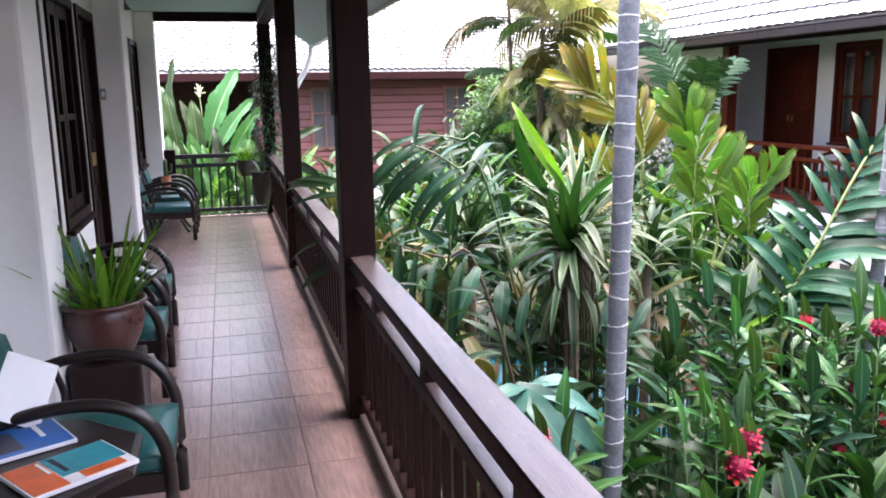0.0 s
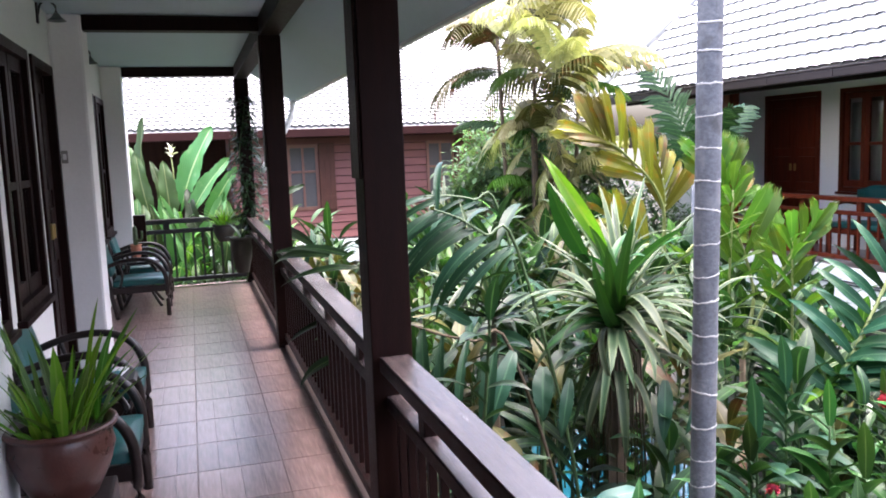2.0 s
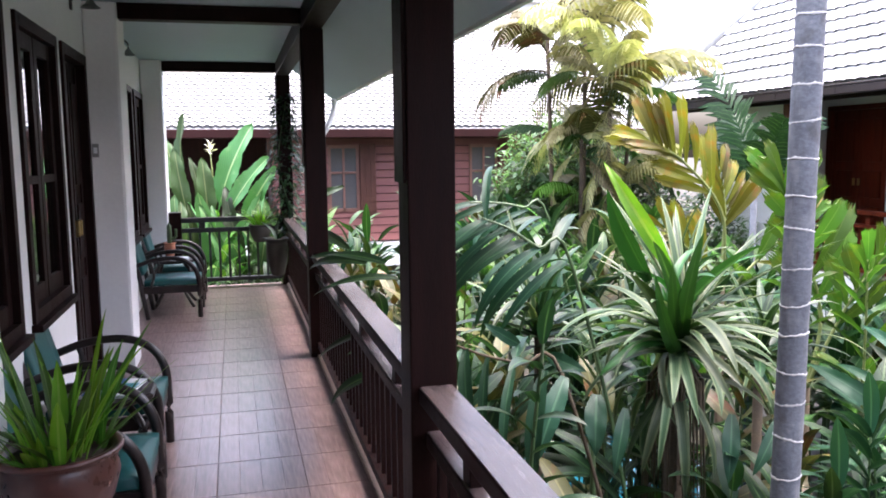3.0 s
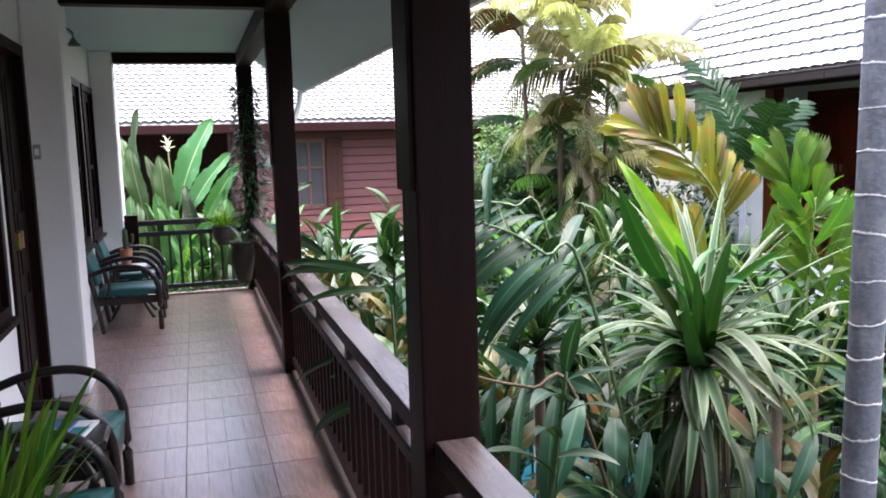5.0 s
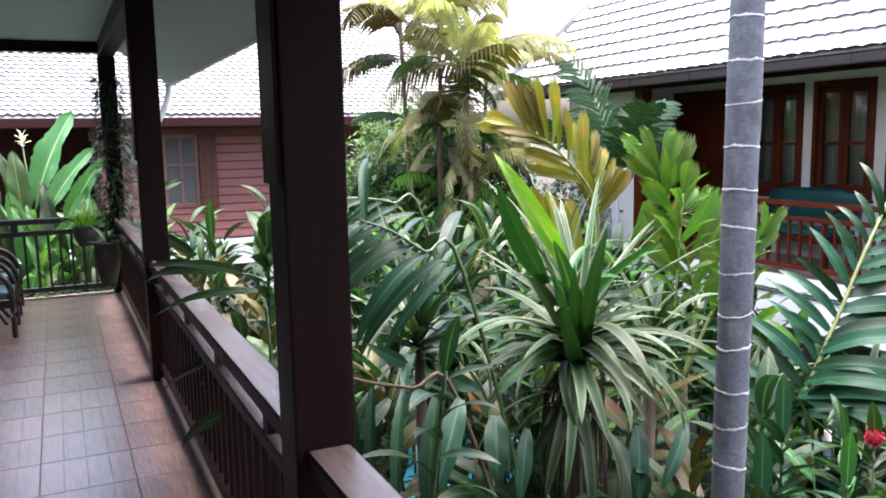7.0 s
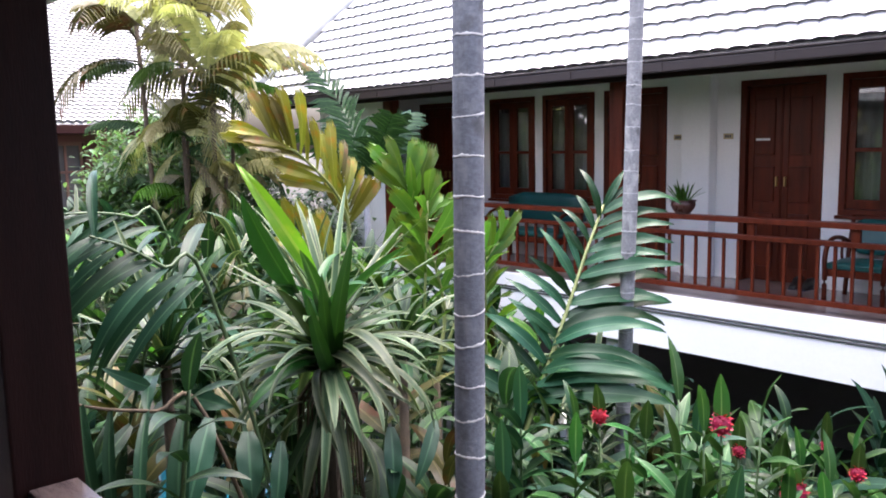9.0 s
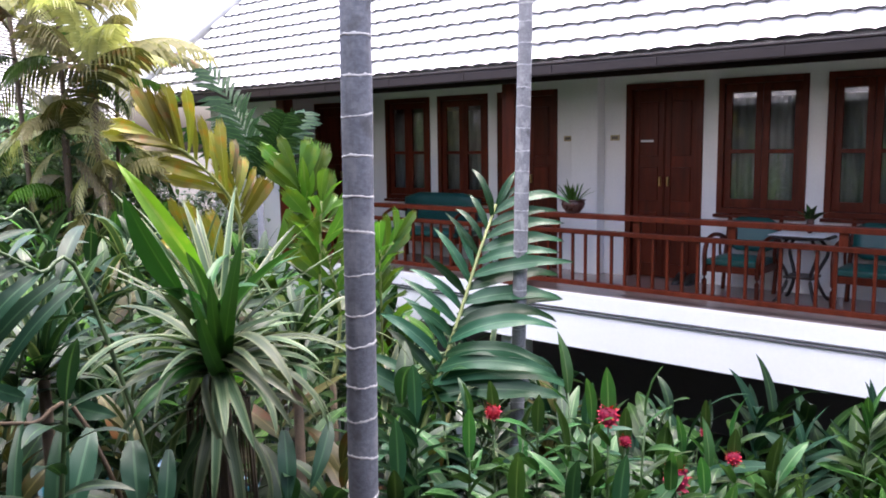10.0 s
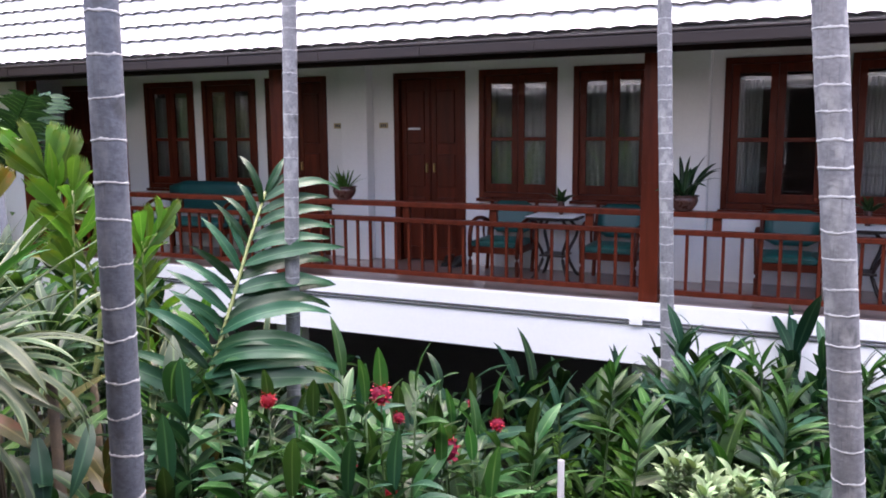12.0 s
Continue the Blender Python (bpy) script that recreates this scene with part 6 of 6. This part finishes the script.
# open folder with a loose sheet
t = thing("paper_folder", "dark upright folder holding loose white sheets", "folder", pose(-0.56, 2.12, 0.502))
o = block("cover", -0.15, 0.15, -0.006, 0.0, 0.0, 0.25, INK, t, 0.002)
o.matrix_local = pose(0, 0.06, 0, -22, 0, 60)
for k in range(4):
    o = block("sheet", -0.12, 0.12, -0.001, 0.001, 0.01, 0.22, PAPER, t, 0)
    o.matrix_local = pose(0.01 * k, 0.05 - 0.012 * k, 0, -24 - 2 * k, 0, 60)
t = thing("loose_paper", "white sheet of paper leaning on a folder", "paper", pose(-0.385, 2.15, 0.519))
o = block("sheet", -0.075, 0.085, -0.001, 0.001, 0.0, 0.21, PAPER, t, 0)
o.matrix_local = pose(-0.075, 0, 0.02, -26, 30, 22)
t = thing("drinking_glass", "small clear drinking glass on the table", "glass", pose(-0.53, 1.80, 0.502))
part("body", lathe(bmesh.new(), [(0.03, 0.0), (0.034, 0.09), (0.031, 0.09), (0.027, 0.008)], 20), GLASS, t, "", True)

# bits on the walls
def wall_lamp(y, z):
    t = thing("wall_lamp", "black gooseneck wall lamp with a small bell shade", "lamp", pose(WALL_X, y, z), "wall lamps")
    block("plate", 0.001, 0.014, -0.022, 0.022, -0.07, 0.07, BLACKMETAL, t, 0.004)
    part("arm", tube(bmesh.new(), smooth_points([(0.01, 0, -0.02), (0.03, 0, 0.05), (0.07, 0, 0.075), (0.115, 0, 0.045), (0.12, 0, 0.0)]), 0.007, 8), BLACKMETAL, t, "", True)
    s = part("shade", lathe(bmesh.new(), [(0.012, 0.0), (0.022, -0.015), (0.035, -0.035), (0.060, -0.055), (0.056, -0.055), (0.030, -0.033), (0.010, -0.01)], 20), surface("grey_enamel", around((0.10, 0.11, 0.11), 0.2), 5, 0.35, 40, 0), t, "grey enamel bell shade", True)
    s.location = (0.12, 0, 0.0)
    return t


wall_lamp(6.32, 2.47)
wall_lamp(8.20, 2.40)
t = thing("switch_plate", "small grey switch plate beside the door", "switch", pose(-0.70, 6.719, 1.54, 0, 0, -90))
block("plate", 0.001, 0.012, -0.022, 0.022, -0.045, 0.045, surface("grey_plastic", around((0.25, 0.25, 0.25), 0.1), 5, 0.5, 40, 0), t, 0.004)
block("rocker", 0.012, 0.017, -0.012, 0.012, -0.02, 0.02, PAPER, t, 0.002)
t = thing("downpipe", "white bent downpipe at the eave's end", "pipe")
part("pipe", tube(bmesh.new(), smooth_points([(1.36, 10.32, 2.13), (1.36, 10.34, 2.02), (1.30, 10.36, 1.86), (1.16, 10.40, 1.62), (0.96, 10.44, 1.30)]), 0.035, 12), PLASTER, t, "", True)

# planters on the end and side railings
DARKPOT = surface("dark_mossy_pot", around((0.035, 0.032, 0.024), 0.5), 8, 0.8, 40, 0.5)
flower_pot(pose(0.47, 10.17, 0.52), 0.125, 0.20, "dark hanging pot hooked on the end railing", DARKPOT)
V_GRASS = variants("grass", 6, L_LIME, 0.26, 0.016, 70, 10, "strap", nv=7, nu=2)
potted_plant(pose(0.47, 10.17, 0.70), V_GRASS, 80, 31, "tuft of yellow-green grass in a hanging pot", (35, 88), (0.7, 1.1), 0.08)
flower_pot(pose(0.60, 9.15, 0.28), 0.11, 0.38, "tall dark mossy planter hung inside the railing", DARKPOT)
potted_plant(pose(0.60, 9.15, 0.62), V_SWORD, 7, 32, "dark sword leaves in a mossy planter", (25, 80), (0.3, 0.5), 0.05)

# climber on the end post
rn = random.Random(55)
ivy = Thicket("climbing_ivy", "small-leaved climber wound round the end post", I_DARK, 55)
for k in range(1500):
    z = 0.45 + 1.75 * rn.random() ** 1.2
    a = rn.uniform(0, 6.28)
    r = 0.10 + rn.uniform(0, 0.05) * (1.4 if z < 1.6 else 0.6)
    ivy.blade(rn.choice(V_TINY), Matrix.Translation((POST_X + r * math.cos(a), 10.33 + r * math.sin(a), z)) @ Matrix.Rotation(a - 1.57, 4, "Z") @ Matrix.Rotation(rn.uniform(-0.9, 0.5), 4, "X") @ Matrix.Scale(rn.uniform(0.45, 0.85), 4))
tube(ivy.bm, smooth_points([(POST_X - 0.09, 10.26, 0.0), (POST_X + 0.05, 10.24, 0.7), (POST_X - 0.08, 10.25, 1.4), (POST_X + 0.02, 10.25, 2.1)]), 0.008, 6, False)
ivy.done()
# moss and litter along the veranda's end
moss = Thicket("low_weeds", "creeping weeds along the end of the floor", I_MID, 56)
for k in range(260):
    moss.blade(rn.choice(V_TINY), Matrix.Translation((-0.45 + 1.2 * rn.random(), 10.30 + rn.uniform(-0.06, 0.1), 0.01 + rn.uniform(0, 0.07))) @ Matrix.Rotation(rn.uniform(0, 6.28), 4, "Z") @ Matrix.Rotation(rn.uniform(-0.2, 0.6), 4, "X") @ Matrix.Scale(rn.uniform(0.3, 0.6), 4))
tube(moss.bm, [(-0.45, 10.30, 0.006), (0.7, 10.29, 0.006)], 0.004, 5, False)
moss.done()

# leaves that lie over and through the railing
t = thing("ginger_cane", "ginger leaves leaning over the railing", "plant", pose(1.25, 5.6, GZ))
stem_part(t, [(0, 0, 0), (0, 0, 1.6), (-0.05, -0.1, 2.6), (-0.12, -0.3, 3.2)], 0.016, 0.008, STEM_DARK)
for k, (b, e) in enumerate((((0.98, 6.5, 0.82), (0.80, 7.1, 0.90)), ((0.98, 5.75, 0.82), (0.66, 6.25, 0.72)), ((1.05, 5.1, 0.82), (0.60, 5.25, 0.72)), ((1.02, 5.3, 0.88), (0.72, 5.75, 0.88)),
                           ((0.90, 5.0, 0.56), (0.61, 5.28, 0.34)), ((0.88, 4.6, 0.44), (0.64, 4.88, 0.20)), ((1.12, 4.6, 0.72), (1.0, 4.1, 0.78)), ((1.15, 5.4, 0.80), (1.45, 5.0, 0.90)),
                           ((1.0, 6.9, 0.78), (0.84, 7.45, 0.86)), ((1.0, 7.7, 0.74), (0.82, 8.25, 0.86)), ((1.0, 8.3, 0.70), (0.80, 8.8, 0.84)), ((1.2, 5.0, 0.6), (1.05, 4.5, 0.55)), ((0.98, 6.2, 0.80), (0.70, 6.6, 0.76)))):
    aim_leaf(t, V_NARROW[k % 6], b, e, (-0.4, -0.5, 0.8))

# ---- furniture on the far veranda ----
FAR_CHAIR = "dark wooden armchair with teal cushions on the far veranda"
cx = AW - 0.12
for y in (4.13, 2.98, 1.42, 0.30):
    armchair(pose(cx, y, 0, 0, 0, 180), REDWOOD, FAR_CHAIR, "far veranda armchairs")
for y in (3.56, 0.86):
    o = side_table(pose(cx - 0.28, y, 0), CHAIRWOOD, w=0.50, h=0.62, label="small dark table with a pale top on the far veranda")
    tagged(block("table_cloth", -0.24, 0.24, -0.24, 0.24, 0.0, 0.006, PAPER, None, 0.002), "pale cloth lying on the small table", "cloth").matrix_world = pose(cx - 0.28, y, 0.622)
    flower_pot(pose(cx - 0.24, y - 0.04, 0.63), 0.035, 0.13, "small slim clay vase", CLAY)
    potted_plant(pose(cx - 0.24, y - 0.04, 0.74), V_TINY, 12, 61, "thin twig with a few leaves in a vase", (20, 85), (0.9, 1.6), 0.02)
# bench
b = thing("bench", "long dark wooden bench with a teal back cushion", "bench", pose(cx, 8.15, 0, 0, 0, 180))
part("seat_cushion", cushion(0.04, 0.50, -0.62, 0.62, 0.34, 0.41), TEAL, b, "", True)
part("back_cushion", cushion(-0.06, 0.02, -0.62, 0.62, 0.46, 0.84), TEAL, b, "", True)
block("seat_frame", 0.02, 0.50, -0.64, 0.64, 0.27, 0.335, REDWOOD, b)
for y in (-0.6, 0.6):
    for x in (0.03, 0.47):
        block("leg", x - 0.025, x + 0.025, y - 0.025, y + 0.025, 0.0, 0.27, REDWOOD, b)
    part("arm", tube(bmesh.new(), smooth_points([(-0.03, y, 0.6), (0.25, y, 0.64), (0.45, y, 0.56), (0.49, y, 0.34)]), 0.022, 8), REDWOOD, b, "", True)
# plants standing on the far rail
for y, bl, s, n in ((5.52, V_BLADE2, 0.55, 34), (2.23, V_SWORD, 0.75, 18)):
    flower_pot(pose(AP + 0.06, y, 0.79), 0.12, 0.13, "shallow clay bowl standing on the far railing", CLAY, "bowls on the far railing")
    potted_plant(pose(AP + 0.06, y, 0.90), bl, n, int(y * 10), "green leaves in a clay bowl", (35, 88), (s * 0.7, s), 0.06)
# small pale plate on the far door
t = thing("door_plate", "narrow pale plate fixed on the far door", "sign", pose(AW + 0.028, 5.33, 1.48))
block("plate", -0.008, 0.0, -0.075, 0.075, -0.012, 0.012, PAPER, t, 0.002)
# room plates and shoes
PLATE = surface("brass_plate", around((0.45, 0.36, 0.20), 0.2), 9, 0.5, 60, 0)
for y in (6.30, 5.70):
    t = thing("door_plate", "small brass number plate, too small to read", "sign", pose(AW, y, 1.52))
    block("plate", -0.012, -0.002, -0.055, 0.055, -0.03, 0.03, PLATE, t, 0.003)
    for k in (-0.025, 0.0, 0.025):
        block("mark", -0.0135, -0.012, k - 0.008, k + 0.008, -0.015, 0.015, INK, t, 0)
SHOE = surface("black_leather", around((0.015, 0.014, 0.014), 0.3), 6, 0.45, 60, 0.1)
for x, y, r in ((cx - 0.02, 4.86, 95), (cx - 0.03, 4.74, 86)):
    t = thing("shoe", "dark shoe lying by the far door", "shoe", pose(x, y, 0, 0, 0, r), "shoes by the door")
    bm = bmesh.new()
    prev = None
    for i in range(9):
        s = i / 8
        yy = -0.13 + 0.26 * s
        w = 0.035 + 0.012 * math.sin(math.pi * s)
        hh = 0.10 - 0.055 * min(1, max(0, (s - 0.35) / 0.4)) if s < 0.95 else 0.03
        ring = [bm.verts.new(q) for q in ((-w, yy, 0.012), (w, yy, 0.012), (w * 0.8, yy, hh), (-w * 0.8, yy, hh))]
        if prev:
            for a in range(4):
                bm.faces.new((prev[a], prev[(a + 1) % 4], ring[(a + 1) % 4], ring[a]))
        else:
            bm.faces.new(ring)
        prev = ring
    bm.faces.new(prev)
    part("upper", bm, SHOE, t, "", True)
    block("sole", -0.04, 0.04, -0.135, 0.135, 0.0, 0.012, INK, t, 0.004)
# cable clip on the white beam
tagged(block("cable_box", AP - 0.165, AP - 0.131, 2.50, 2.61, -0.17, -0.08, FASCIA, None, 0.006), "small white cable box on the edge beam", "box")

# ---- floor tiles of the near veranda ----
def plank_tile(w, l, strips=4):
    """One tile with a soft outer edge and shallow grooves that part it into strips."""
    vv, ff = [], []
    g, b, d = 0.0014, 0.0016, 0.0011
    xs_ = [g]
    for i in range(1, strips):
        xs_ += [i * w / strips - b, i * w / strips, i * w / strips + b]
    xs_.append(w - g)
    top = [(xs_[0] + b, 0.0)] + [(q, -d if k % 3 == 1 else 0.0) for k, q in enumerate(xs_[1:-1])] + [(xs_[-1] - b, 0.0)]
    for y in (g + b, l - g - b):
        vv += [(x, y, z) for x, z in top]
    n = len(top)
    ff += [(k, k + 1, n + k + 1, n + k) for k in range(n - 1)]
    m = len(vv)
    vv += [(g, g, -0.004), (w - g, g, -0.004), (w - g, l - g, -0.004), (g, l - g, -0.004)]
    ff += [(m, m + 1, *range(n - 1, -1, -1)), (m + 2, m + 3, *range(n, 2 * n)), (m + 1, m + 2, 2 * n - 1, n - 1), (m + 3, m, 0, n)]
    me = bpy.data.meshes.new("tile")
    me.from_pydata(vv, [], ff)
    me.materials.append(TILE)
    return me


tile_me = plank_tile(0.4, 0.4)
xs = 0.071
for i in range(-2, 2):
    for j in range(-8, 26):
        x, y = xs + i * 0.4, -0.046 + j * 0.4
        if y < START_Y or y + 0.4 > END_Y + 0.12:
            continue
        ob = new("tile", tile_me)
        ob.parent = slab
        ob.matrix_local = Matrix.Translation((x, y, 0.0))
strip_me = plank_tile(FLOOR_EDGE - xs - 0.8 + 0.4, 0.4, 3) if FLOOR_EDGE - xs > 0.8 else plank_tile(FLOOR_EDGE - xs - 0.4, 0.4, 3)
for ob in [o for o in slab.children if o.matrix_local.translation.x > xs + 0.3]:
    ob.data = strip_me
